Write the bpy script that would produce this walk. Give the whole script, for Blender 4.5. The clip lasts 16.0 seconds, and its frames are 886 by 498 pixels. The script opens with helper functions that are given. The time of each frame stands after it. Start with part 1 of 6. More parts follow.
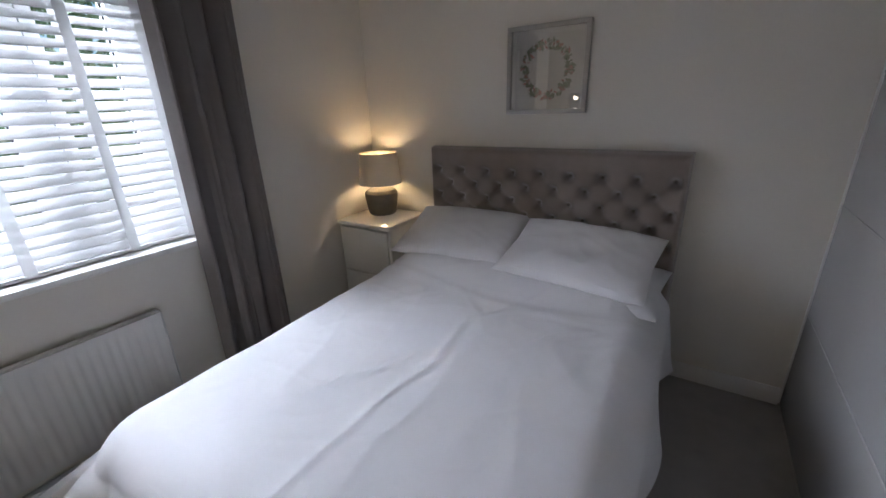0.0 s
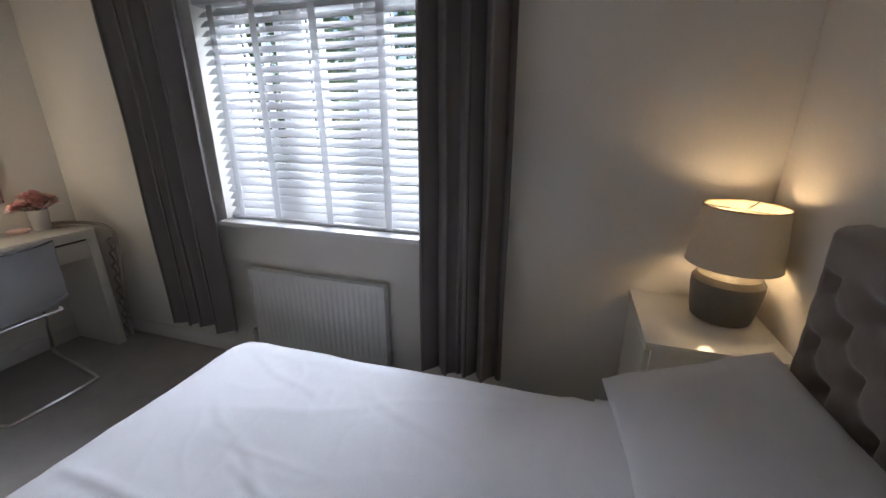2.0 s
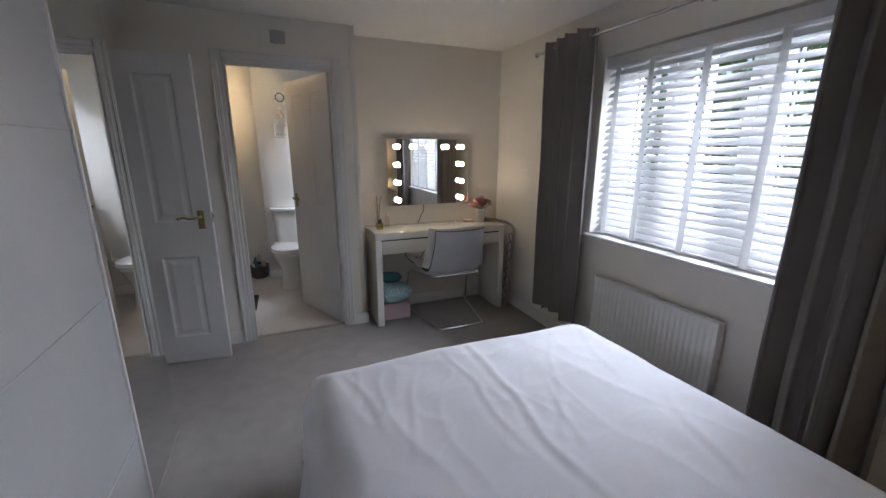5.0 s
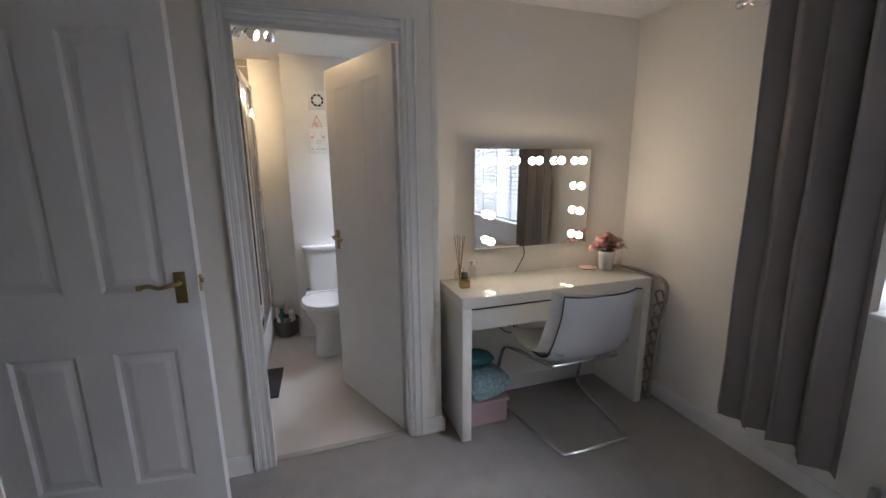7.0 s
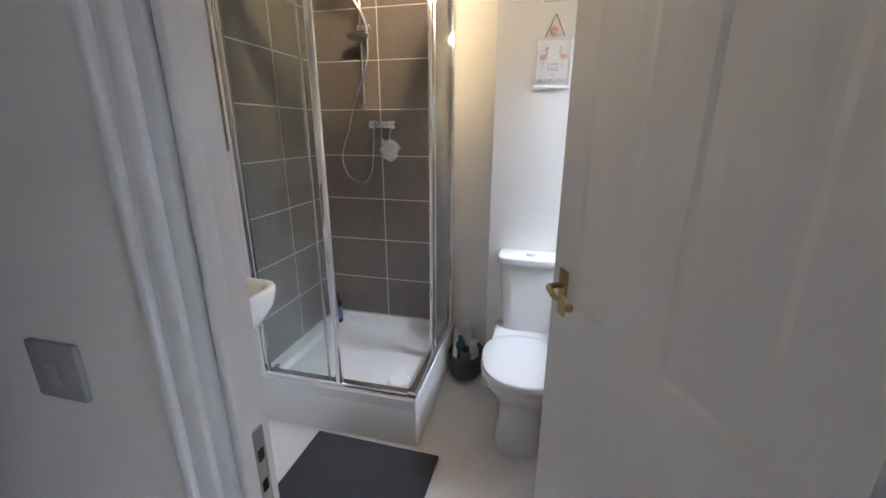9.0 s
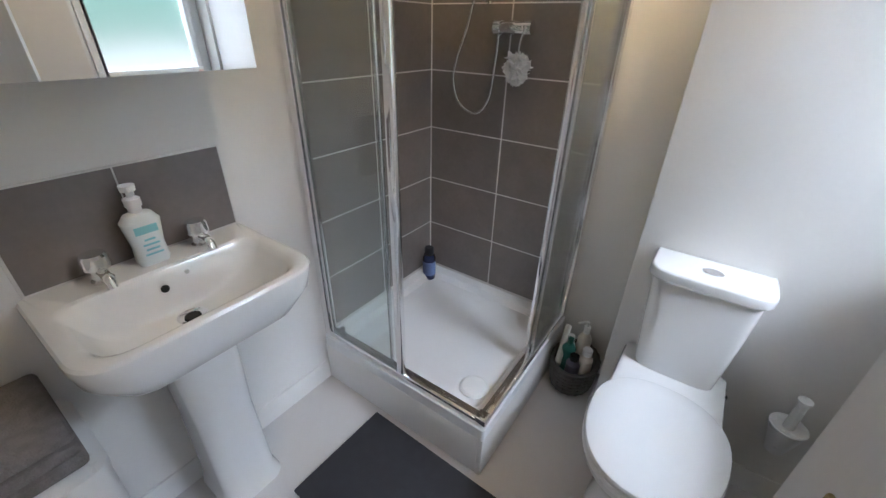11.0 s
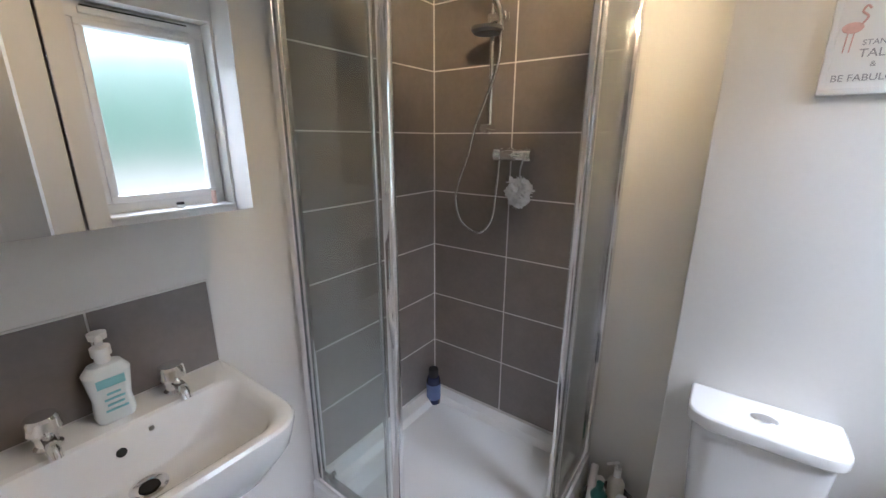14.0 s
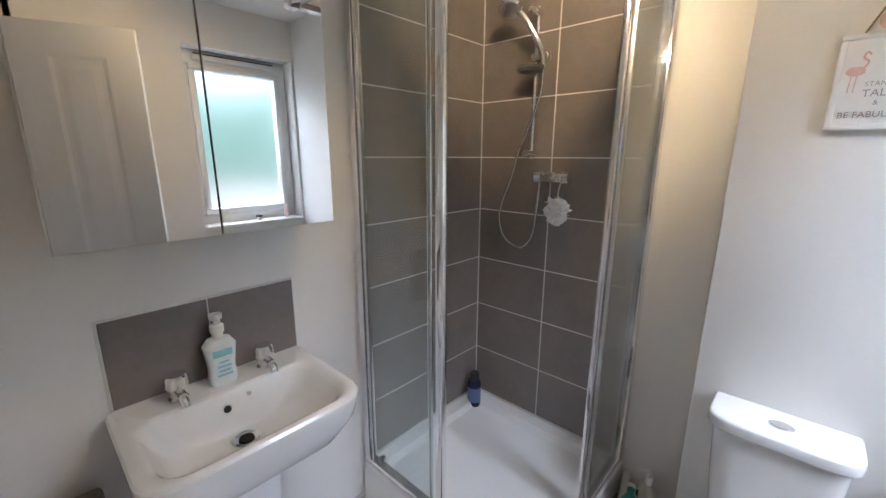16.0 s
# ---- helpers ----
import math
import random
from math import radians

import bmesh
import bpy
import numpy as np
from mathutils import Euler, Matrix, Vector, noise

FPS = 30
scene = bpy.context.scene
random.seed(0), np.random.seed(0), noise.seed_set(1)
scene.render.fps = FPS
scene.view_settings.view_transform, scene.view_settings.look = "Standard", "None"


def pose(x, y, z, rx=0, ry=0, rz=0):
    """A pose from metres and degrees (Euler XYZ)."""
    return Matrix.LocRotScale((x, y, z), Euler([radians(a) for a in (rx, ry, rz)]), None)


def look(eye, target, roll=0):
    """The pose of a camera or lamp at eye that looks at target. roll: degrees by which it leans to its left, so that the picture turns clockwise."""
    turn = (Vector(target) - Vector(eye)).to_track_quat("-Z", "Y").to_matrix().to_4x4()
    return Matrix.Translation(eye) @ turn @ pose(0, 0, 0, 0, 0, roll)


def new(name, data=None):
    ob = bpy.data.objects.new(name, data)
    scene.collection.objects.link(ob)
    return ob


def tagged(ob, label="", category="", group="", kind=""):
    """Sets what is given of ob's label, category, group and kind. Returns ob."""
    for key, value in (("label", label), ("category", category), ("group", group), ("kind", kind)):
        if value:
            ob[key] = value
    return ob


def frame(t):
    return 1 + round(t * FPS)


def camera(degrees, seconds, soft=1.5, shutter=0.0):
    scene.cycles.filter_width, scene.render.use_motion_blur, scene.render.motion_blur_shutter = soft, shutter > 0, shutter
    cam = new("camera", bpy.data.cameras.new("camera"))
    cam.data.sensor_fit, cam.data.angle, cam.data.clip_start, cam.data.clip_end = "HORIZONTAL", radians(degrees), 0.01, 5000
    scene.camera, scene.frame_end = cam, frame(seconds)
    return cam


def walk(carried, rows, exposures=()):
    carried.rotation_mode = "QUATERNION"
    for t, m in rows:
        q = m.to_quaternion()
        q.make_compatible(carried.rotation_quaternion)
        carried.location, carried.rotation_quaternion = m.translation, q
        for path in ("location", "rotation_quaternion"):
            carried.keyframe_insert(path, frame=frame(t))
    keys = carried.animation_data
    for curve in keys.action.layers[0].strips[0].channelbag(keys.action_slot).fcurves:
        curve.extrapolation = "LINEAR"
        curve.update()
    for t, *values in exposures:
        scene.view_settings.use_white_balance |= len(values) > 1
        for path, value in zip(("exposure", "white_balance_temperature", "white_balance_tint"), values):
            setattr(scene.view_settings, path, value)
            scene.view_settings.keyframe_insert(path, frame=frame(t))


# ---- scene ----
cam = camera(96.5, 16.0)
PATH = [
    (0, (0.087, 0.222, 1.433), (-0.933, 1.8, 0.746), -2.1),
    (0.5, (0.209, 0.698, 1.386), (-1.021, 2.112, 0.687), -2.1),
    (1, (0.106, 1.081, 1.383), (-1.441, 2.133, 0.676), -1.3),
    (1.5, (-0.059, 1.419, 1.409), (-1.885, 1.863, 0.724), -0.9),
    (2, (-0.187, 1.681, 1.431), (-1.992, 1.107, 0.789), -0.0),
    (2.5, (-0.155, 1.872, 1.41), (-1.565, 0.576, 0.833), -0.1),
    (3, (0.033, 1.991, 1.433), (-1.035, 0.401, 0.856), 0.2),
    (3.5, (0.051, 2.031, 1.46), (-0.749, 0.282, 0.909), -0.1),
    (4, (0.093, 2.045, 1.445), (-0.526, 0.214, 0.932), -0.1),
    (6.4, (0.091, 1.249, 1.432), (-0.847, -0.458, 0.978), 0.4),
    (6.5, (0.064, 1.154, 1.415), (-0.779, -0.607, 0.983), -0.2),
    (7, (0.084, 0.69, 1.41), (-0.525, -1.174, 1.016), -0.6),
    (7.5, (0.122, 0.24, 1.42), (-0.208, -1.678, 0.957), -0.4),
    (8, (0.066, -0.187, 1.395), (-0.031, -2.127, 0.917), -0.8),
    (8.5, (0.038, -0.544, 1.396), (0.22, -2.462, 0.859), -0.4),
    (9, (0.018, -0.848, 1.382), (0.478, -2.706, 0.802), 0.1),
    (9.5, (0.048, -1.121, 1.4), (0.863, -2.806, 0.697), 0.5),
    (9.6, (0.063, -1.176, 1.421), (0.951, -2.809, 0.685), 0.6),
    (9.7, (0.063, -1.227, 1.422), (1.042, -2.801, 0.672), 0.7),
    (11.8, (0.172, -1.527, 1.391), (1.152, -2.936, 0.364), 1.3),
    (12, (0.183, -1.553, 1.406), (1.145, -3.007, 0.427), 0.8),
    (12.5, (0.232, -1.558, 1.468), (1.251, -3.09, 0.685), 0.5),
    (13, (0.211, -1.573, 1.487), (1.286, -3.141, 0.865), 0.3),
    (13.5, (0.194, -1.567, 1.487), (1.29, -3.146, 0.931), 0.1),
    (14, (0.193, -1.565, 1.462), (1.324, -3.125, 0.925), 0.2),
    (14.5, (0.154, -1.536, 1.462), (1.296, -3.076, 0.891), 0.1),
    (15, (0.117, -1.489, 1.45), (1.275, -3.02, 0.889), 0.2),
    (15.5, (0.105, -1.455, 1.471), (1.379, -2.909, 0.959), 0.2),
    (16, (0.08, -1.425, 1.489), (1.401, -2.856, 1.032), 0.2),
]
EXPOSURE = [(0, 0.48, 5850, 15), (1, 0.38, 5850, 15), (2.5, 0.24, 5850, 15), (3.2, 0.3, 5850, 15), (4, 0.45, 5850, 15), (6.5, 0.38, 5900, 17), (7.2, 1.0, 5800, 16), (8, 1.2, 5700, 16), (9, 1.1, 5600, 15), (9.7, 1.12, 5550, 13), (12, 0.95, 5560, 13), (13, 0.95, 5640, 15), (16, 0.97, 5600, 16)]
walk(cam, [(t, look(eye, target, roll)) for t, eye, target, roll in PATH], EXPOSURE)

# ---- light ----
world = bpy.data.worlds.new("sky")
scene.world = world
world.use_nodes = True
wn = world.node_tree
sky = wn.nodes.new("ShaderNodeTexSky")
sky.sky_type, sky.sun_disc = "NISHITA", False
sky.sun_elevation, sky.sun_rotation = radians(42), radians(200)
wn.nodes["Background"].inputs[1].default_value = 0.12
wn.links.new(sky.outputs[0], wn.nodes["Background"].inputs[0])


def lamp(name, kind, energy, m, color=(1, 1, 1), **more):
    data = bpy.data.lights.new(name, kind)
    data.energy, data.color = energy, color
    for key, value in more.items():
        if key == "size":
            data.shape, data.size, data.size_y = "RECTANGLE", value[0], value[1]
        elif key == "angle":
            data.angle = value
        elif key == "radius":
            data.shadow_soft_size = value
        elif key == "spot":
            data.spot_size, data.spot_blend = radians(value), 0.6
    ob = new(name, data)
    ob.matrix_world = m
    return ob


lamp("sun", "SUN", 0.9, look((-6, 3, 8), (0, 0, 0)), (1, 0.96, 0.9), angle=radians(15))
lamp("window_daylight", "AREA", 1400, look((-4.3, 0.5, 2.6), (-1.9, 0.5, 1.45)), (0.91, 0.955, 1.0), size=(5.0, 3.0))
lamp("bathroom_window_daylight", "AREA", 46, look((-1.32, -2.45, 2.42), (1.2, -1.85, 1.2)), (0.90, 0.95, 1.0), size=(1.5, 0.4))
scene.view_settings.exposure = 0.0

# ---- materials ----


def mat(name, color, rough=0.6, metal=0.0, vary=0.06, scale=6.0, grain=90.0, bump=0.0, bump_scale=200.0,
        coat=0.0, sheen=0.0, transmission=0.0, emit=None, emit_strength=0.0, random_piece=0.0, spec=0.5, stretch=(1, 1, 1), subsurface=0.0, alpha=1.0):
    """A surface with colour variation at two scales, a roughness that follows it and a fine relief."""
    m = bpy.data.materials.new(name)
    m.use_nodes = True
    t = m.node_tree
    b = t.nodes["Principled BSDF"]
    co = t.nodes.new("ShaderNodeTexCoord")
    mp = t.nodes.new("ShaderNodeMapping")
    mp.inputs["Scale"].default_value = stretch
    t.links.new(co.outputs["Object"], mp.inputs["Vector"])
    big, fine = t.nodes.new("ShaderNodeTexNoise"), t.nodes.new("ShaderNodeTexNoise")
    big.inputs["Scale"].default_value, big.inputs["Detail"].default_value = scale, 4
    fine.inputs["Scale"].default_value, fine.inputs["Detail"].default_value = grain, 2
    for n in (big, fine):
        t.links.new(mp.outputs[0], n.inputs["Vector"])
    add = t.nodes.new("ShaderNodeMath")
    add.operation = "MULTIPLY_ADD"
    t.links.new(fine.outputs["Fac"], add.inputs[0])
    add.inputs[1].default_value = 0.5
    t.links.new(big.outputs["Fac"], add.inputs[2])
    src = add.outputs[0]
    if random_piece:
        info = t.nodes.new("ShaderNodeObjectInfo")
        mix = t.nodes.new("ShaderNodeMath")
        mix.operation = "MULTIPLY_ADD"
        t.links.new(info.outputs["Random"], mix.inputs[0])
        mix.inputs[1].default_value = random_piece
        t.links.new(src, mix.inputs[2])
        src = mix.outputs[0]
    ramp = t.nodes.new("ShaderNodeMapRange")
    ramp.inputs["From Min"].default_value, ramp.inputs["From Max"].default_value = 0.4, 1.1
    ramp.inputs["To Min"].default_value, ramp.inputs["To Max"].default_value = 1 - vary, 1 + vary
    t.links.new(src, ramp.inputs["Value"])
    mul = t.nodes.new("ShaderNodeVectorMath")
    mul.operation = "SCALE"
    mul.inputs[0].default_value = color[:3]
    t.links.new(ramp.outputs[0], mul.inputs["Scale"])
    t.links.new(mul.outputs[0], b.inputs["Base Color"])
    rr = t.nodes.new("ShaderNodeMapRange")
    rr.inputs["From Min"].default_value, rr.inputs["From Max"].default_value = 0.15, 0.85
    rr.inputs["To Min"].default_value, rr.inputs["To Max"].default_value = max(0.0, rough * 0.93), min(1, rough * 1.07)
    t.links.new(big.outputs["Fac"], rr.inputs["Value"])
    t.links.new(rr.outputs[0], b.inputs["Roughness"])
    b.inputs["Metallic"].default_value = metal
    b.inputs["Specular IOR Level"].default_value = spec
    b.inputs["Coat Weight"].default_value = coat
    b.inputs["Coat Roughness"].default_value = 0.05
    b.inputs["Sheen Weight"].default_value = sheen
    b.inputs["Transmission Weight"].default_value = transmission
    b.inputs["Alpha"].default_value = alpha
    if subsurface:
        b.inputs["Subsurface Weight"].default_value = subsurface
        b.inputs["Subsurface Radius"].default_value = (0.01, 0.01, 0.01)
    if emit:
        b.inputs["Emission Color"].default_value = (*emit, 1)
        b.inputs["Emission Strength"].default_value = emit_strength
    if bump:
        bn, bp = t.nodes.new("ShaderNodeTexNoise"), t.nodes.new("ShaderNodeBump")
        bn.inputs["Scale"].default_value, bn.inputs["Detail"].default_value = bump_scale, 3
        bp.inputs["Strength"].default_value, bp.inputs["Distance"].default_value = bump, 0.004
        t.links.new(mp.outputs[0], bn.inputs["Vector"])
        t.links.new(bn.outputs["Fac"], bp.inputs["Height"])
        t.links.new(bp.outputs[0], b.inputs["Normal"])
    return m


def glass_mat(name, tint=(0.93, 0.97, 0.95), rough=0.0, base=0.03):
    """A thin pane: mostly clear, with a mirror gloss that grows at grazing angles."""
    m = bpy.data.materials.new(name)
    m.use_nodes = True
    t = m.node_tree
    t.nodes.remove(t.nodes["Principled BSDF"])
    clear, gloss, mix, lw, pw, ma = (t.nodes.new(n) for n in ("ShaderNodeBsdfTransparent", "ShaderNodeBsdfGlossy", "ShaderNodeMixShader", "ShaderNodeLayerWeight", "ShaderNodeMath", "ShaderNodeMath"))
    clear.inputs[0].default_value = (*tint, 1)
    gloss.inputs["Roughness"].default_value = rough
    lw.inputs["Blend"].default_value = 0.5
    pw.operation, ma.operation = "POWER", "MULTIPLY_ADD"
    pw.inputs[1].default_value, ma.inputs[1].default_value, ma.inputs[2].default_value = 4.0, 0.85, base
    t.links.new(lw.outputs["Facing"], pw.inputs[0])
    t.links.new(pw.outputs[0], ma.inputs[0])
    t.links.new(ma.outputs[0], mix.inputs[0])
    t.links.new(clear.outputs[0], mix.inputs[1])
    t.links.new(gloss.outputs[0], mix.inputs[2])
    t.links.new(mix.outputs[0], t.nodes["Material Output"].inputs[0])
    return m


def translucent_mat(name, color, part_through=0.5, rough=0.7, bump=0.0, bump_scale=300):
    m = mat(name, color, rough, bump=bump, bump_scale=bump_scale)
    t = m.node_tree
    b = t.nodes["Principled BSDF"]
    tr, mix = t.nodes.new("ShaderNodeBsdfTranslucent"), t.nodes.new("ShaderNodeMixShader")
    tr.inputs[0].default_value = (*color, 1)
    mix.inputs[0].default_value = part_through
    t.links.new(b.outputs[0], mix.inputs[1])
    t.links.new(tr.outputs[0], mix.inputs[2])
    t.links.new(mix.outputs[0], t.nodes["Material Output"].inputs[0])
    return m


WALL = mat("wall_paint", (0.79, 0.755, 0.695), 0.8, vary=0.03, scale=2.5, bump=0.08, bump_scale=260)
BATH_WALL = mat("bathroom_wall_paint", (0.78, 0.765, 0.74), 0.7, vary=0.025, scale=2.5, bump=0.06, bump_scale=260)
CEIL = mat("ceiling_paint", (0.82, 0.81, 0.78), 0.9, vary=0.03, scale=3, bump=0.1, bump_scale=120)
CARPET = mat("carpet", (0.36, 0.335, 0.31), 0.95, vary=0.16, scale=9, grain=420, bump=0.9, bump_scale=520, sheen=0.3)
VINYL = mat("vinyl_floor", (0.60, 0.575, 0.56), 0.4, vary=0.05, scale=5, grain=160, bump=0.05)
TRIM = mat("white_gloss_paint", (0.77, 0.76, 0.74), 0.35, vary=0.025, scale=5, bump=0.05, bump_scale=60)
DOORP = mat("door_paint", (0.76, 0.755, 0.75), 0.42, vary=0.03, scale=4, bump=0.10, bump_scale=140, stretch=(1, 1, 0.12))
GLOSSW = mat("white_lacquer", (0.78, 0.78, 0.77), 0.16, vary=0.015, scale=3, coat=0.3)
LACQ = mat("cream_white_foil", (0.78, 0.76, 0.70), 0.32, vary=0.02, scale=4)
SHEET = mat("white_cotton", (0.74, 0.73, 0.755), 0.9, vary=0.03, scale=7, grain=300, bump=0.25, bump_scale=420, sheen=0.25)
VELVET = mat("taupe_velvet", (0.26, 0.215, 0.19), 0.9, vary=0.12, scale=14, grain=260, bump=0.35, bump_scale=500, sheen=0.5)
BUTTON = mat("taupe_button", (0.20, 0.165, 0.148), 0.9, vary=0.08, bump=0.2, sheen=0.3)
CURTAIN = translucent_mat("grey_taupe_curtain", (0.25, 0.225, 0.215), 0.12, 0.9, bump=0.3, bump_scale=600)
SLAT = translucent_mat("white_slat", (0.74, 0.74, 0.74), 0.06, 0.45)
TAPE = translucent_mat("white_tape", (0.76, 0.76, 0.76), 0.5, 0.9, bump=0.3, bump_scale=700)
UPVC = mat("white_upvc", (0.8, 0.8, 0.8), 0.3, vary=0.015)
CHROME = mat("chrome", (0.86, 0.86, 0.87), 0.09, 1.0, vary=0.03)
SATIN = mat("brushed_aluminium", (0.66, 0.66, 0.67), 0.25, 1.0, vary=0.05, stretch=(1, 1, 0.05))
BRASS = mat("aged_brass", (0.43, 0.335, 0.16), 0.32, 1.0, vary=0.2, scale=30)
STEELD = mat("dark_steel", (0.12, 0.115, 0.11), 0.35, 1.0, vary=0.1)
CERAMIC = mat("white_ceramic", (0.80, 0.795, 0.785), 0.08, vary=0.012, coat=0.5)
PLASTICW = mat("white_plastic", (0.78, 0.78, 0.77), 0.28, vary=0.015)
ACRYL = mat("shower_tray_acrylic", (0.78, 0.785, 0.79), 0.3, vary=0.02, scale=4)
TILE = mat("taupe_grey_tile", (0.195, 0.172, 0.160), 0.30, vary=0.14, scale=7, grain=60, random_piece=0.12)
GROUT = mat("white_grout", (0.72, 0.70, 0.67), 0.85, vary=0.06, scale=20, bump=0.3)
MIRROR = mat("mirror_silver", (0.90, 0.91, 0.90), 0.0, 1.0, vary=0.0)
GLASS = glass_mat("clear_glass")
GREENGLASS = glass_mat("shower_glass", (0.955, 0.975, 0.968))
BLACK = mat("black_rubber", (0.02, 0.02, 0.022), 0.6, vary=0.1)
# near-black colour that paints the shade inside holes, slots and gaps
DARK = mat("dark_gap_shade", (0.012, 0.012, 0.012), 0.9)
MAT = mat("charcoal_bath_mat", (0.045, 0.045, 0.052), 0.95, vary=0.2, scale=30, grain=500, bump=0.9, bump_scale=420)
TOWEL = mat("grey_towel", (0.22, 0.20, 0.19), 0.98, vary=0.25, scale=40, grain=400, bump=1.0, bump_scale=220)
WICKER = mat("grey_wicker", (0.13, 0.12, 0.115), 0.85, vary=0.3, scale=40, bump=0.6, bump_scale=120)
BULB = mat("warm_bulb", (0.9, 0.88, 0.8), 0.3, emit=(1.0, 0.80, 0.52), emit_strength=15.0)
SPOTGLOW = mat("spot_glow", (0.9, 0.9, 0.85), 0.3, emit=(1.0, 0.80, 0.50), emit_strength=12.0)
SHADE = translucent_mat("linen_shade", (0.66, 0.62, 0.54), 0.17, 0.95, bump=0.4, bump_scale=500)
POT = mat("grey_stoneware", (0.17, 0.155, 0.125), 0.55, vary=0.15, scale=25, bump=0.2, bump_scale=90)
PINKP = mat("pink_petal", (0.62, 0.34, 0.33), 0.8, vary=0.3, scale=40, random_piece=0.3)
PALEP = mat("pale_petal", (0.72, 0.52, 0.46), 0.8, vary=0.25, scale=40)
LEAF = translucent_mat("leaf_green", (0.075, 0.125, 0.05), 0.35, 0.6)
LEAF_L = translucent_mat("leaf_light_green", (0.15, 0.20, 0.08), 0.35, 0.6)
SOIL = mat("garden_ground", (0.33, 0.33, 0.31), 0.95, vary=0.25, scale=3, bump=0.5, bump_scale=40)
TEAL = mat("teal_cushion", (0.33, 0.47, 0.50), 0.9, vary=0.35, scale=45, bump=0.8, bump_scale=120)
TEALD = mat("dark_teal_cloth", (0.045, 0.15, 0.17), 0.9, vary=0.2, scale=30, bump=0.5)
PINKBOX = mat("pink_storage_box", (0.50, 0.36, 0.37), 0.5, vary=0.06)
FUR = mat("white_faux_fur", (0.80, 0.78, 0.75), 0.98, vary=0.12, scale=25, grain=400, bump=1.0, bump_scale=160, sheen=0.6)
GREYPL = mat("grey_switch_plastic", (0.36, 0.36, 0.36), 0.3)
SHELL = translucent_mat("frosted_white_acrylic", (0.76, 0.76, 0.79), 0.35, 0.25)
RATTAN = mat("woven_grey_fabric", (0.33, 0.30, 0.27), 0.9, vary=0.3, scale=50, bump=0.6, bump_scale=180)
PAPER = mat("print_paper", (0.78, 0.765, 0.74), 0.7, vary=0.02)
FRAMEW = mat("pale_silver_frame", (0.46, 0.44, 0.42), 0.35, 0.3, vary=0.08, scale=20)
WREATH = mat("wreath_sage", (0.33, 0.36, 0.27), 0.8, vary=0.3, scale=60)
WREATHP = mat("wreath_blush", (0.60, 0.34, 0.30), 0.8, vary=0.3, scale=60)
INK = mat("grey_ink", (0.33, 0.32, 0.32), 0.8)
FLAMINGO = mat("flamingo_pink", (0.68, 0.43, 0.38), 0.8, vary=0.2, scale=60)
ROPE = mat("natural_rope", (0.30, 0.22, 0.14), 0.9, vary=0.2, scale=80)
NAVY = mat("navy_bottle", (0.02, 0.025, 0.07), 0.2, coat=0.3)
NAVYL = mat("blue_label", (0.10, 0.14, 0.30), 0.5)
AQUA = mat("aqua_label", (0.25, 0.55, 0.60), 0.5)
SOAPW = mat("soap_bottle_white", (0.74, 0.78, 0.78), 0.25, vary=0.02)
GREENB = mat("green_bottle", (0.05, 0.22, 0.20), 0.3)
CREAMB = mat("cream_bottle", (0.66, 0.60, 0.52), 0.35)
PERFUME = mat("gold_bottle", (0.35, 0.27, 0.10), 0.15, 0.8, vary=0.1)
AMBER = glass_mat("pale_glass", (0.94, 0.90, 0.86))
PICGLASS = glass_mat("picture_glass", (0.97, 0.97, 0.965), base=0.13)
WARD = mat("white_gloss_wardrobe", (0.62, 0.62, 0.62), 0.22, vary=0.02, scale=2)
STRIP = mat("dull_threshold_metal", (0.42, 0.40, 0.37), 0.55, vary=0.08)
SMOKY = mat("smoky_plastic", (0.10, 0.10, 0.10), 0.3, vary=0.05)
LILAC = mat("lilac_grey_bottle", (0.20, 0.19, 0.25), 0.35)
WHITE_CABLE = mat("white_cable", (0.55, 0.55, 0.55), 0.5)
HANDLEC = mat("grey_radiator_valve", (0.4, 0.4, 0.4), 0.4)
RADP = mat("radiator_enamel", (0.74, 0.735, 0.72), 0.3, vary=0.015)

# ---- builders ----


def thing(name, at, label, category, group="", kind=""):
    ob = new(name)
    ob.empty_display_size = 0.05
    ob.location = at
    return tagged(ob, label, category, group, kind)


def mesh_of(name, bm, smooth=True):
    me = bpy.data.meshes.new(name)
    bm.normal_update()
    bm.to_mesh(me)
    bm.free()
    if smooth:
        me.shade_smooth()
        me.set_sharp_from_angle(angle=radians(28))
    return me


def part(name, bm, material, parent=None, label=""):
    """Links a bmesh, in world metres, as one mesh object under a thing or a part."""
    ob = new(name, mesh_of(name, bm))
    ob.data.materials.append(material)
    if parent is not None:
        ob.parent = parent
        if parent.type == "EMPTY":
            ob.matrix_parent_inverse = Matrix.Translation(parent.location).inverted()
    if label:
        tagged(ob, label)
    return ob


def structure(name, bm, material, label="", category=""):
    return tagged(part(name, bm, material), label, category, kind="structure")


def box(a, b, bev=0.0, bm=None, seg=2):
    """A box from corner a to corner b, with rounded edges."""
    one = bmesh.new()
    lo, hi = [min(p, q) for p, q in zip(a, b)], [max(p, q) for p, q in zip(a, b)]
    bmesh.ops.create_cube(one, size=1)
    for v in one.verts:
        v.co = Vector([lo[i] + (v.co[i] + 0.5) * (hi[i] - lo[i]) for i in range(3)])
    if bev:
        bmesh.ops.bevel(one, geom=one.edges[:], offset=bev, segments=seg, profile=0.5, affect="EDGES")
    return one if bm is None else merge(bm, one)


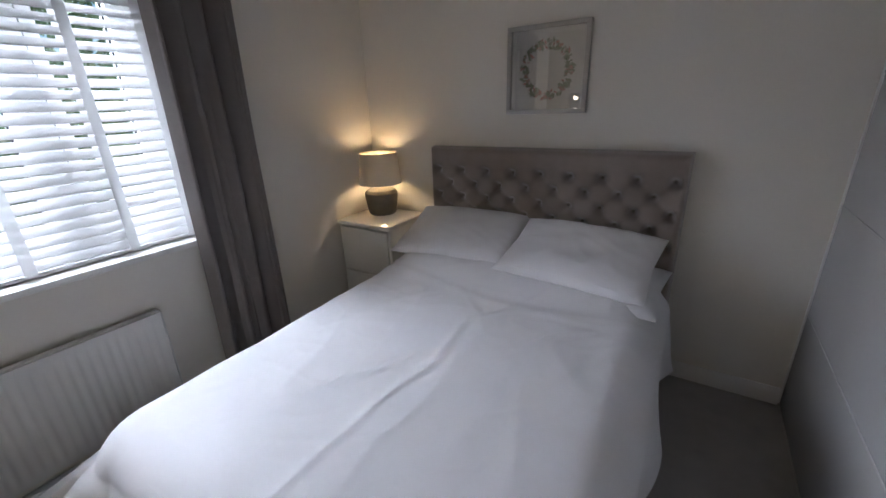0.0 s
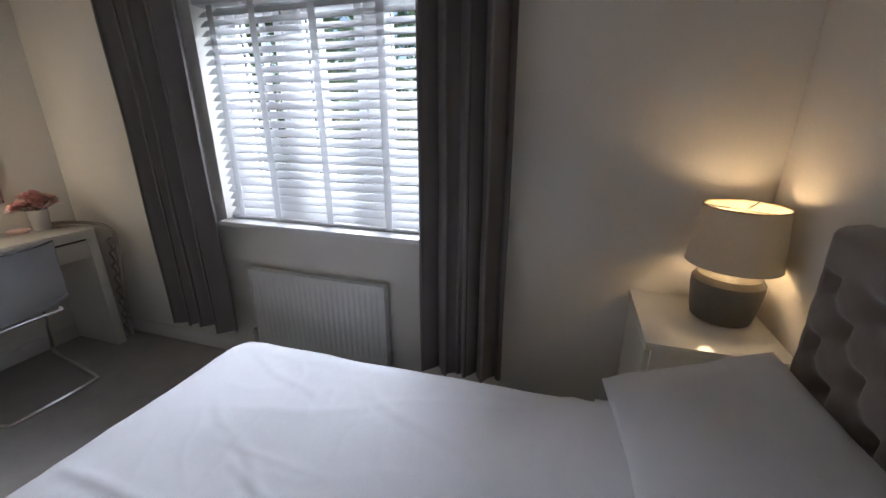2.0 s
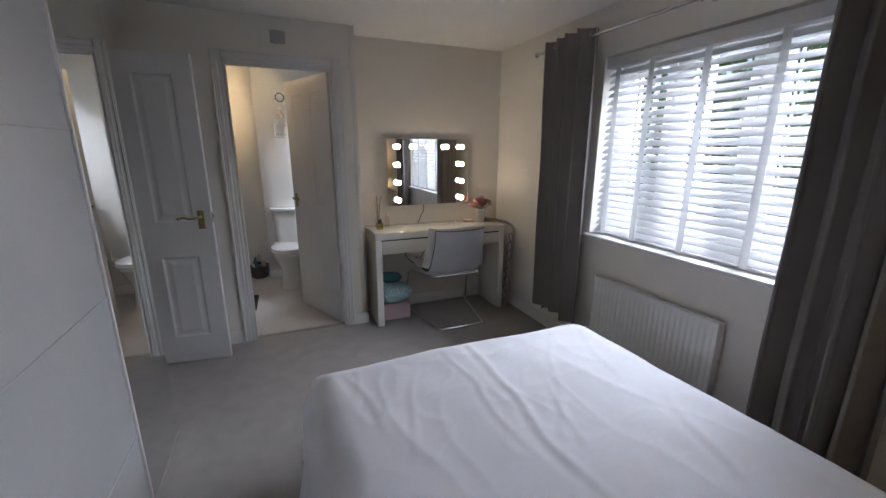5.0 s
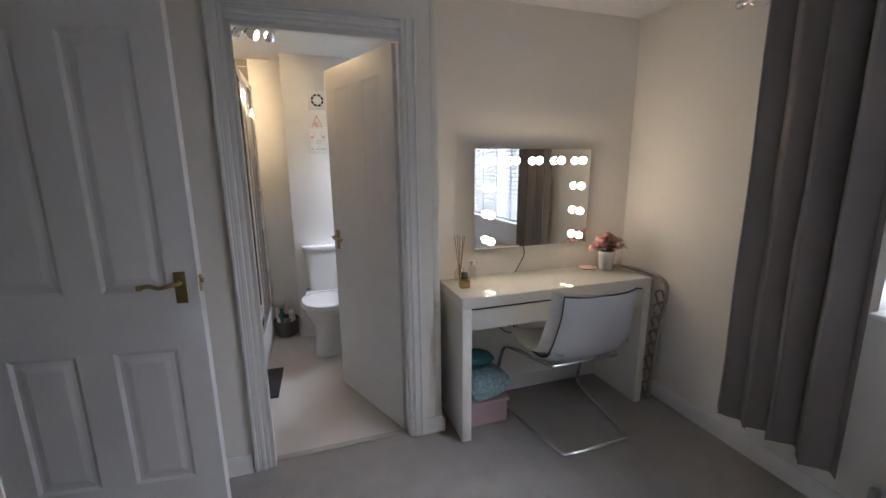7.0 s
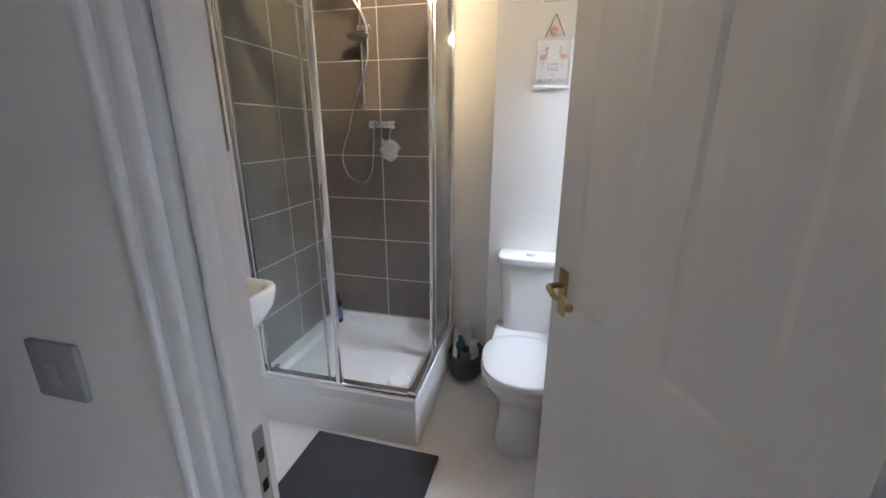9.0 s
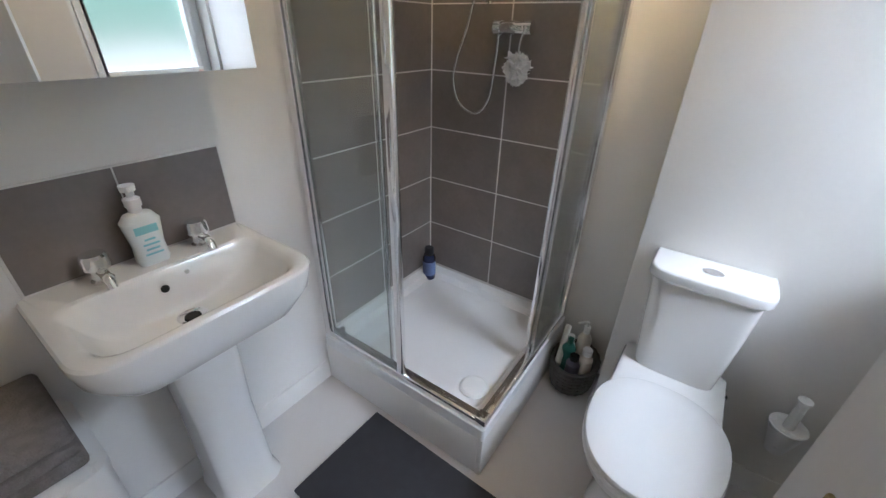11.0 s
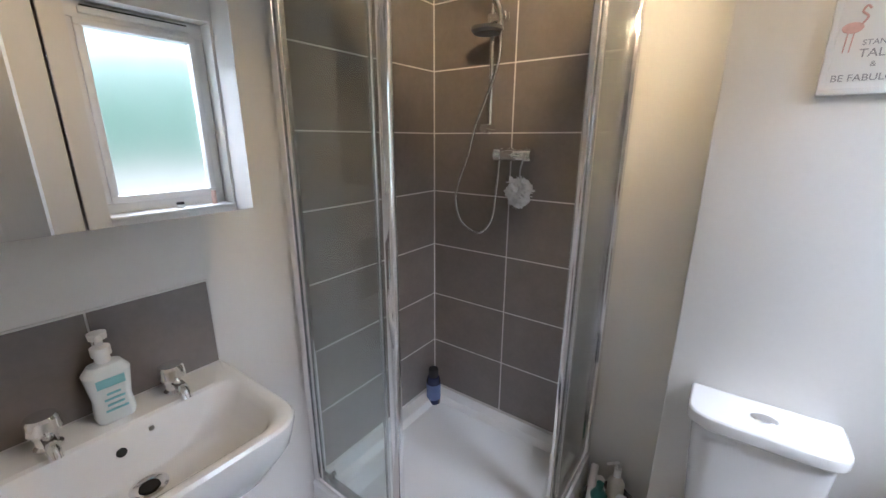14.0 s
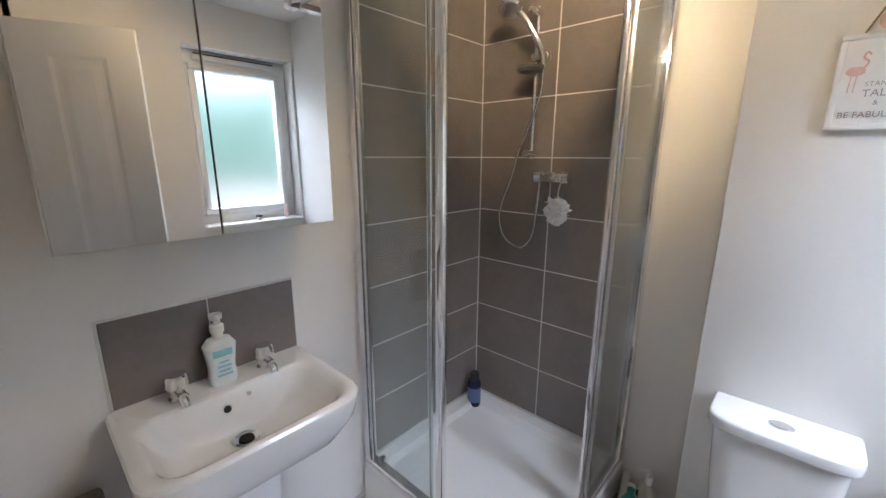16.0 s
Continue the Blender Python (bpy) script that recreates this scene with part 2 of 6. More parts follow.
def merge(bm, one, m=None):
    if m is not None:
        bmesh.ops.transform(one, matrix=m, verts=one.verts)
    tmp = bpy.data.meshes.new("tmp")
    one.to_mesh(tmp)
    one.free()
    bm.from_mesh(tmp)
    bpy.data.meshes.remove(tmp)
    return bm


def moved(bm, m):
    bmesh.ops.transform(bm, matrix=m, verts=bm.verts)
    return bm


def lathe(profile, at=(0, 0, 0), steps=28, squash=(1, 1)):
    """A turned body from (radius, height) pairs."""
    bm = bmesh.new()
    rings = []
    for r, z in profile:
        rings.append([bm.verts.new((at[0] + r * squash[0] * math.cos(2 * math.pi * i / steps), at[1] + r * squash[1] * math.sin(2 * math.pi * i / steps), at[2] + z)) for i in range(steps)])
    for p, q in zip(rings, rings[1:]):
        for i in range(steps):
            j = (i + 1) % steps
            bm.faces.new((p[i], p[j], q[j], q[i]))
    for ring, (r, z) in ((rings[0][::-1], profile[0]), (rings[-1], profile[-1])):
        if r > 1e-4:
            bm.faces.new(ring)
    bmesh.ops.remove_doubles(bm, verts=bm.verts, dist=1e-5)
    return bm


def tube(points, r, steps=14, closed=False):
    """A round bar along points, with rounded course."""
    pts, steps = [Vector(p) for p in points], (14 if steps > 8 else steps)
    bm = bmesh.new()
    rings = []
    n = len(pts)
    up = None
    for i, p in enumerate(pts):
        d = (pts[(i + 1) % n] - pts[i - 1]) if closed else (pts[min(i + 1, n - 1)] - pts[max(i - 1, 0)])
        d.normalize()
        if up is None:
            up = d.orthogonal().normalized()
        up = (up - d * up.dot(d)).normalized()
        side = d.cross(up)
        rings.append([bm.verts.new(p + r * (math.cos(2 * math.pi * k / steps) * up + math.sin(2 * math.pi * k / steps) * side)) for k in range(steps)])
    pairs = list(zip(rings, rings[1:])) + ([(rings[-1], rings[0])] if closed else [])
    for a, b in pairs:
        for k in range(steps):
            j = (k + 1) % steps
            bm.faces.new((a[k], a[j], b[j], b[k]))
    if not closed:
        bm.faces.new(rings[0][::-1])
        bm.faces.new(rings[-1])
    bmesh.ops.recalc_face_normals(bm, faces=bm.faces)
    return bm


def curve_points(pts, n=8):
    """Catmull-Rom points through pts."""
    P = [Vector(p) for p in pts]
    P = [2 * P[0] - P[1], *P, 2 * P[-1] - P[-2]]
    out = []
    for i in range(1, len(P) - 2):
        for k in range(n):
            t = k / n
            out.append(0.5 * (2 * P[i] + (P[i + 1] - P[i - 1]) * t + (2 * P[i - 1] - 5 * P[i] + 4 * P[i + 1] - P[i + 2]) * t * t + (3 * P[i] - P[i - 1] - 3 * P[i + 1] + P[i + 2]) * t ** 3))
    return out + [P[-2]]


def grid(nu, nv, f, bm=None):
    """A sheet f(u, v) with u and v from 0 to 1."""
    bm = bm or bmesh.new()
    rows = [[bm.verts.new(f(i / nu, j / nv)) for j in range(nv + 1)] for i in range(nu + 1)]
    for i in range(nu):
        for j in range(nv):
            bm.faces.new((rows[i][j], rows[i + 1][j], rows[i + 1][j + 1], rows[i][j + 1]))
    return bm


def thick(bm, d):
    """Gives a sheet the thickness d, with closed edges."""
    bm.normal_update()
    rim = [(e.verts[0], e.verts[1], e.link_faces[0]) for e in bm.edges if len(e.link_faces) == 1]
    old = list(bm.faces)
    twin = {v: bm.verts.new(v.co - v.normal * d) for v in list(bm.verts)}
    for f in old:
        bm.faces.new([twin[v] for v in reversed(f.verts)])
    for a, b_, f in rim:
        order = list(f.verts)
        k = order.index(a)
        if order[(k + 1) % len(order)] != b_:
            a, b_ = b_, a
        bm.faces.new((b_, a, twin[a], twin[b_]))
    return bm


def prism(outline, z0, z1, bev=0.0):
    """An upright body over an outline of (x, y) points."""
    bm = bmesh.new()
    face = bm.faces.new([bm.verts.new((x, y, z0)) for x, y in outline])
    out = bmesh.ops.extrude_face_region(bm, geom=[face])
    for v in out["geom"]:
        if isinstance(v, bmesh.types.BMVert):
            v.co.z = z1
    bmesh.ops.recalc_face_normals(bm, faces=bm.faces)
    if bev:
        sharp = [e for e in bm.edges if e.calc_face_angle(0) > radians(50)]
        bmesh.ops.bevel(bm, geom=sharp, offset=bev, segments=3, profile=0.5, affect="EDGES")
    return bm


# ---- setting ----
H = 2.29
XW, XE, YN = -1.88, 1.285, 2.39
YV, YB, YB2, YT, YS = -1.42, -1.17, -1.208, -2.76, -3.0
XB, XP = -0.47, 0.252

structure("floor_carpet", box((XW - 0.3, YB - 0.05, -0.1), (2.4, YN + 0.1, 0.0)), CARPET, "grey-beige cut pile bedroom carpet", "floor")
structure("floor_alcove", box((XW - 0.3, YV - 0.1, -0.1), (-0.5, YB - 0.05, 0.0)), CARPET, "grey-beige carpet under the dressing table", "floor")
structure("floor_bathroom", box((-0.5, YS - 0.12, -0.1), (XE + 0.1, YB - 0.05, -0.001)), VINYL, "pale grey vinyl bathroom floor", "floor")
structure("floor_bathroom_side", box((XB - 0.2, YS - 0.12, -0.1), (-0.5, YV - 0.1, -0.001)), VINYL, "pale grey vinyl bathroom floor", "floor")
structure("threshold_strip", box((-0.33, YB - 0.065, 0.0), (0.345, YB - 0.03, 0.005), 0.002), STRIP, "thin metal carpet threshold strip", "threshold")
structure("ceiling", box((XW - 0.3, YV - 0.1, H), (2.4, YN + 0.1, H + 0.1)), CEIL, "white matt ceiling", "ceiling")
structure("ceiling_bathroom", box((XB - 0.2, YS - 0.12, H), (2.4, YV - 0.1, H + 0.1)), CEIL, "white matt bathroom ceiling", "ceiling")
structure("wall_north", box((XW - 0.25, YN, 0), (2.4, YN + 0.1, H)), WALL, "warm white painted wall behind the headboard", "wall")

# window wall with its opening
WY0, WY1, WZ0, WZ1 = -0.13, 1.16, 0.875, 2.0
bm = box((XW - 0.27, YV - 0.1, 0), (XW, WY0, H))
box((XW - 0.27, WY1, 0), (XW, YN, H), bm=bm)
box((XW - 0.27, WY0, 0), (XW, WY1, WZ0), bm=bm)
box((XW - 0.27, WY0, WZ1), (XW, WY1, H), bm=bm)
structure("wall_west", bm, WALL, "warm white painted outside wall around the window", "wall")
structure("wall_alcove", box((XW, YV - 0.1, 0), (-0.508, YV, H)), WALL, "cream white wall behind the dressing table", "wall")

# wall between bedroom and bathroom with the door opening
DX0, DX1, DZ = -0.345, 0.374, 2.005
bm = box((XB, YB2, 0), (DX0, YB, H))
box((DX1, YB2, 0), (XE, YB, H), bm=bm)
box((DX0, YB2, DZ), (DX1, YB, H), bm=bm)
structure("wall_bathroom_door", bm, WALL, "painted wall around the bathroom doorway", "wall")
structure("wall_step", box((-0.507, YV - 0.1, 0), (XB, YB, H), 0.004), WALL, "short wall return beside the dressing table", "wall")
# east wall with the bedroom doorway
bm = box((XE, -1.06, 2.0), (XE + 0.1, -0.30, H))
box((XE, -0.30, 0), (XE + 0.1, YN, H), bm=bm)
box((XE, YB, 0), (XE + 0.1, -1.06, H), bm=bm)
structure("wall_east", bm, WALL, "white wall behind the wardrobe", "wall")
structure("wall_landing", box((2.3, YB - 0.1, 0), (2.4, YN, H)), WALL, "plain landing wall", "wall")
structure("wall_landing_side", box((XE + 0.1, YB - 0.1, 0), (2.3, YB, H)), WALL, "plain landing wall", "wall")
# bathroom walls
structure("wall_sink", box((XE, YS - 0.1, 0), (XE + 0.1, YB2 + 0.1, H)), BATH_WALL, "white painted bathroom wall behind the basin", "wall")
structure("wall_shower", box((XP, YS - 0.12, 0), (XE, YS, H)), BATH_WALL, "cream white bathroom wall beside the shower", "wall")
structure("wall_toilet", box((XB - 0.2, YS - 0.12, 0), (XP, YT, H), 0.003), BATH_WALL, "white boxed-out wall behind the toilet", "wall")
structure("wall_bathroom_inner", box((XB, YV - 0.12, 0), (-0.5, YV - 0.1, H)), BATH_WALL, "white bathroom wall", "wall")
bm = box((XB, YB2 - 0.012, 0), (DX0, YB2, H))
box((DX1, YB2 - 0.012, 0), (XE, YB2, H), bm=bm)
box((DX0, YB2 - 0.012, DZ), (DX1, YB2, H), bm=bm)
structure("wall_bathroom_door_lining", bm, BATH_WALL, "white bathroom side of the doorway wall", "wall")
BWY0, BWY1, BWZ0, BWZ1 = -2.745, -2.145, 1.085, 2.06
bm = box((XB - 0.2, YT, 0), (XB, BWY0, H))
box((XB - 0.2, BWY1, 0), (XB, YV - 0.1, H), bm=bm)
box((XB - 0.2, BWY0, 0), (XB, BWY1, BWZ0), bm=bm)
box((XB - 0.2, BWY0, BWZ1), (XB, BWY1, H), bm=bm)
structure("wall_bathroom_west", bm, BATH_WALL, "white bathroom wall around the frosted window", "wall")


def skirting(name, a, b, depth_axis, sign, height=0.09):
    """A moulded skirting board from a to b along a wall face."""
    bm = bmesh.new()
    prof = [(0, 0), (0.015, 0), (0.015, height * 0.72), (0.010, height * 0.86), (0.006, height), (0, height)]
    ends = []
    for p in (a, b):
        ring = []
        for d, z in prof:
            q = [p[0], p[1], z]
            q[depth_axis] += sign * d
            ring.append(bm.verts.new(q))
        ends.append(ring)
    n = len(prof)
    for i in range(n):
        bm.faces.new((ends[0][i], ends[0][(i + 1) % n], ends[1][(i + 1) % n], ends[1][i]))
    bm.faces.new(ends[0])
    bm.faces.new(ends[1][::-1])
    bmesh.ops.recalc_face_normals(bm, faces=bm.faces)
    return structure(name, bm, TRIM, "white moulded skirting board", "skirting board")


skirting("baseboard_north", (XW, YN), (0.6, YN), 1, -1)
skirting("baseboard_west", (XW, YV), (XW, YN), 0, 1)
skirting("baseboard_alcove", (XW, YV), (-0.525, YV), 1, 1)
skirting("baseboard_return", (-0.507, YV), (-0.507, YB + 0.015), 0, -1)
skirting("baseboard_corner", (-0.507, YB), (-0.402, YB), 1, 1)
skirting("baseboard_door", (0.44, YB), (XE, YB), 1, 1)
skirting("baseboard_sink", (XE, -2.24), (XE, YB2 - 0.02), 0, -1)
skirting("baseboard_toilet", (XB, YT), (XP, YT), 1, 1)
skirting("baseboard_pillar", (XP, YT + 0.012), (XP, YS), 0, 1)
skirting("baseboard_shower_wall", (XP, YS), (0.482, YS), 1, 1)
skirting("baseboard_bath_west", (XB, YT), (XB, -1.54), 0, 1)


def architrave(name, x0, x1, y, sign, top, width=0.068):
    """A moulded door surround on the wall face y, round an opening from x0 to x1."""
    def stick(a0, a1, z0, z1, flip):
        b = bmesh.new()
        for d0, d1, dep in ((0.0, 0.3, 0.012), (0.3, 0.62, 0.019), (0.62, 0.8, 0.015), (0.8, 1.0, 0.022)):
            if flip == "x":
                lo, hi = a0 + (a1 - a0) * d0, a0 + (a1 - a0) * d1
                box((lo, y, z0), (hi, y + sign * dep, z1), 0.003, bm=b)
            else:
                lo, hi = z0 + (z1 - z0) * d0, z0 + (z1 - z0) * d1
                box((a0, y, lo), (a1, y + sign * dep, hi), 0.003, bm=b)
        return b
    bm = stick(x0, x0 - width, 0, top + width, "x")
    merge(bm, stick(x1, x1 + width, 0, top + width, "x"))
    merge(bm, stick(x0 + 0.001, x1 - 0.001, top, top + width, "z"))
    return structure(name, bm, TRIM, "white moulded architrave round the bathroom doorway", "architrave")


architrave("trim_bathroom_door", DX0 + 0.012, DX1 - 0.012, YB, 1, DZ - 0.012)
architrave("trim_bathroom_door_inside", DX0 - 0.012, DX1 + 0.012, YB2 - 0.012, -1, DZ + 0.012)
bm = box((DX0, YB2 - 0.012, 0), (DX0 + 0.022, YB, DZ - 0.024))
box((DX1 - 0.022, YB2 - 0.012, 0), (DX1, YB, DZ - 0.024), bm=bm)
box((DX0, YB2 - 0.012, DZ - 0.024), (DX1, YB, DZ), bm=bm)
box((DX1 - 0.034, YB2 + 0.03, 0), (DX1 - 0.022, YB2 + 0.05, DZ - 0.024), 0.002, bm=bm)
box((DX0 + 0.022, YB2 + 0.03, DZ - 0.036), (DX1 - 0.034, YB2 + 0.05, DZ - 0.024), 0.002, bm=bm)
lining = structure("door_lining", bm, TRIM, "white painted door lining with stops", "door frame")
strike = part("strike_plate", box((DX1 - 0.026, YB2 + 0.002, 0.885), (DX1 - 0.0205, YB2 + 0.024, 1.015), 0.002), SATIN, lining, "worn metal strike plate")
for zz in (0.925, 0.975):
    # dark patch painted for the shade in the keep's hole
    part("strike_hole_shade", box((DX1 - 0.0265, YB2 + 0.008, zz - 0.009), (DX1 - 0.025, YB2 + 0.018, zz + 0.009)), DARK, strike)

# ---- doors ----


def panel_door(name, hinge, angle, width, height, thick_, label, hand_z=0.985, relief=1.0):
    """A moulded four panel door that turns about its hinge: it runs from the hinge along local +x, its faces at local y."""
    m = pose(hinge[0], hinge[1], 0.008, 0, 0, angle)
    root = thing(name, (hinge[0], hinge[1], 0.008), label, "door")
    st, mid = 0.105, 0.12
    rows = [(0.185, 0.745), (0.975, height - 0.115)]
    cols = [(st, (width - mid) / 2), ((width + mid) / 2, width - st)]
    bm = bmesh.new()
    xs = [0, cols[0][0], cols[0][1], cols[1][0], cols[1][1], width]
    zs = [0, rows[0][0], rows[0][1], rows[1][0], rows[1][1], height]
    for i in range(5):
        for j in range(5):
            inside = i in (1, 3) and j in (1, 3)
            if not inside:
                box((xs[i], -thick_ / 2, zs[j]), (xs[i + 1], thick_ / 2, zs[j + 1]), bm=bm)
    body = part("leaf", moved(bm, m), DOORP, root)
    for c0, c1 in cols:
        for r0, r1 in rows:
            b = bmesh.new()
            for s in (-1, 1):
                lv = [(0, 0.5), (0.014, 0.5 - 0.14 * relief), (0.028, 0.5 - 0.14 * relief), (0.05, 0.5 - 0.06 * relief)]
                rings = []
                for inset, d in lv:
                    rings.append([b.verts.new((x, s * thick_ * d, z)) for x, z in ((c0 + inset, r0 + inset), (c1 - inset, r0 + inset), (c1 - inset, r1 - inset), (c0 + inset, r1 - inset))])
                for p, q in zip(rings, rings[1:]):
                    for k in range(4):
                        b.faces.new((p[k], p[(k + 1) % 4], q[(k + 1) % 4], q[k]))
                b.faces.new(rings[-1])
            bmesh.ops.recalc_face_normals(b, faces=b.faces)
            pn = part("panel", moved(b, m), DOORP, body)
            for f in pn.data.polygons:
                f.use_smooth = False
    for s in (-1, 1):
        hx = width - 0.06
        plate = part("handle_plate", moved(box((hx - 0.02, s * thick_ / 2, hand_z - 0.06), (hx + 0.02, s * (thick_ / 2 + 0.006), hand_z + 0.06), 0.002), m), BRASS, root, "aged brass lever handle plate")
        y = s * (thick_ / 2 + 0.045)
        pts = curve_points([(hx, s * thick_ / 2, hand_z + 0.02), (hx, y * 0.8, hand_z + 0.02), (hx - 0.012, y, hand_z + 0.02), (hx - 0.05, y, hand_z + 0.012), (hx - 0.085, y, hand_z + 0.022), (hx - 0.112, y, hand_z + 0.016)], 6)
        b = tube(pts, 0.0075, 10)
        merge(b, lathe([(0.0, -0.012), (0.009, -0.008), (0.0105, 0), (0.009, 0.008), (0, 0.012)], (hx - 0.115, y, hand_z + 0.016), 12))
        part("lever", moved(b, m), BRASS, plate)
    part("latch_plate", moved(box((width - 0.0005, -0.011, hand_z - 0.022), (width + 0.0025, 0.011, hand_z + 0.042), 0.001), m), BRASS, root, "dull brass latch plate")
    part("latch", moved(box((width + 0.001, -0.007, hand_z + 0.01), (width + 0.012, 0.007, hand_z + 0.03), 0.003), m), BRASS, root)
    for z in (0.22, 1.0, height - 0.22):
        part("hinge", moved(tube([(-0.004, -thick_ / 2 - 0.004, z - 0.04), (-0.004, -thick_ / 2 - 0.004, z + 0.04)], 0.006, 8), m), SATIN, root)
    return root


panel_door("bathroom_door", (-0.322, -1.235), -66.5, 0.69, 1.97, 0.036, "white four panel bathroom door standing open", relief=0.5)
panel_door("bedroom_door", (1.262, -1.062), 172.3, 0.762, 1.97, 0.036, "white four panel bedroom door standing open")

# ---- bedroom window ----
win = tagged(new("window_1"), "white plastic window with three panes", "window", kind="structure")
bm = bmesh.new()
FX0, FX1 = XW - 0.24, XW - 0.17
for y0, y1, z0, z1 in ((WY0, WY1, WZ0, WZ0 + 0.06), (WY0, WY1, WZ1 - 0.06, WZ1), (WY0, WY0 + 0.06, WZ0 + 0.06, WZ1 - 0.06), (WY1 - 0.06, WY1, WZ0 + 0.06, WZ1 - 0.06), (0.25, 0.33, WZ0 + 0.06, WZ1 - 0.06), (0.70, 0.78, WZ0 + 0.06, WZ1 - 0.06)):
    box((FX0, y0, z0), (FX1, y1, z1), 0.006, bm=bm)
part("window_frame", bm, UPVC, win)
for y0, y1 in ((WY0 + 0.06, 0.25), (0.33, 0.70), (0.78, WY1 - 0.06)):
    sash = bmesh.new()
    for a in ((y0, y0 + 0.045, WZ0 + 0.06, WZ1 - 0.06), (y1 - 0.045, y1, WZ0 + 0.06, WZ1 - 0.06), (y0 + 0.045, y1 - 0.045, WZ0 + 0.06, WZ0 + 0.105), (y0 + 0.045, y1 - 0.045, WZ1 - 0.105, WZ1 - 0.06)):
        box((FX0 + 0.01, a[0], a[2]), (FX1 + 0.01, a[1], a[3]), 0.005, bm=sash)
    s = part("sash", sash, UPVC, win)
    gk = bmesh.new()
    for a in ((y0 + 0.045, y0 + 0.052, WZ0 + 0.105, WZ1 - 0.105), (y1 - 0.052, y1 - 0.045, WZ0 + 0.105, WZ1 - 0.105), (y0 + 0.052, y1 - 0.052, WZ0 + 0.105, WZ0 + 0.112), (y0 + 0.052, y1 - 0.052, WZ1 - 0.112, WZ1 - 0.105)):
        box((FX0 + 0.037, a[0], a[2]), (FX0 + 0.052, a[1], a[3]), bm=gk)
    part("gasket", gk, BLACK, s, "black rubber glazing seal")
    pane = part("pane", box((FX0 + 0.03, y0 + 0.04, WZ0 + 0.10), (FX0 + 0.036, y1 - 0.04, WZ1 - 0.10)), GLASS, s)
    pane.visible_shadow = False
sill = part("window_sill", box((XW - 0.17, WY0 - 0.0, WZ0 - 0.02), (XW + 0.06, WY1, WZ0 + 0.006), 0.006), TRIM, win, "white gloss window board")

# venetian blind
blind = thing("venetian_blind", (XW - 0.02, 0.5, WZ0), "white wide-slat venetian blind with cloth tapes, half open", "blind")
SX = XW - 0.045
part("headrail", box((SX - 0.03, WY0 + 0.012, 1.925), (SX + 0.045, WY1 - 0.012, 1.985), 0.004), SLAT, blind)
NS = 24
for k in range(NS):
    z = WZ0 + 0.045 + k * 0.0425
    tilt = radians(41 + 1.2 * math.sin(k * 2.1))
    y0, y1 = WY0 + 0.016 + 0.002 * math.sin(k), WY1 - 0.016

    def slat(u, v):
        d = -0.025 + 0.05 * u
        h = 0.003 * (1 - (2 * u - 1) ** 2)
        return (SX + d * math.cos(tilt) - h * math.sin(tilt), y0 + (y1 - y0) * v, z - d * math.sin(tilt) + h * math.cos(tilt) + 0.002 * math.sin(3 * v + k))
    part("slat", thick(grid(5, 6, slat), 0.0028), SLAT, blind)
part("bottom_rail", box((SX - 0.026, WY0 + 0.016, WZ0 + 0.010), (SX + 0.026, WY1 - 0.016, WZ0 + 0.026), 0.004), SLAT, blind)
for y in (-0.03, 0.21, 0.53, 0.86, 1.10):
    for dx in (-0.031, 0.031):
        part("tape", box((SX + dx - 0.0007, y - 0.017, WZ0 + 0.012), (SX + dx + 0.0007, y + 0.019, 1.93)), TAPE, blind)

# curtains and their pole
pole = thing("curtain_pole", (XW + 0.1, 0.4, 2.10), "slim satin metal curtain pole on brackets", "curtain pole")
PX = XW + 0.095
part("pole", tube([(PX, -0.72, 2.115), (PX, 1.68, 2.115)], 0.010, 12), SATIN, pole)
for y in (-0.735, 1.695):
    part("finial", lathe([(0, -0.02), (0.016, -0.014), (0.02, 0), (0.016, 0.014), (0, 0.02)], (PX, y, 2.115), 14), SATIN, pole)
for y in (-0.685, 0.54, 1.62):
    b = tube(curve_points([(XW + 0.002, y, 2.13), (XW + 0.05, y, 2.135), (PX, y, 2.10)], 5), 0.006, 8)
    merge(b, moved(lathe([(0.0, 0), (0.022, 0), (0.022, 0.006), (0, 0.007)], steps=14), pose(XW + 0.001, y, 2.13, 0, 90, 0)))
    part("bracket", b, SATIN, pole)


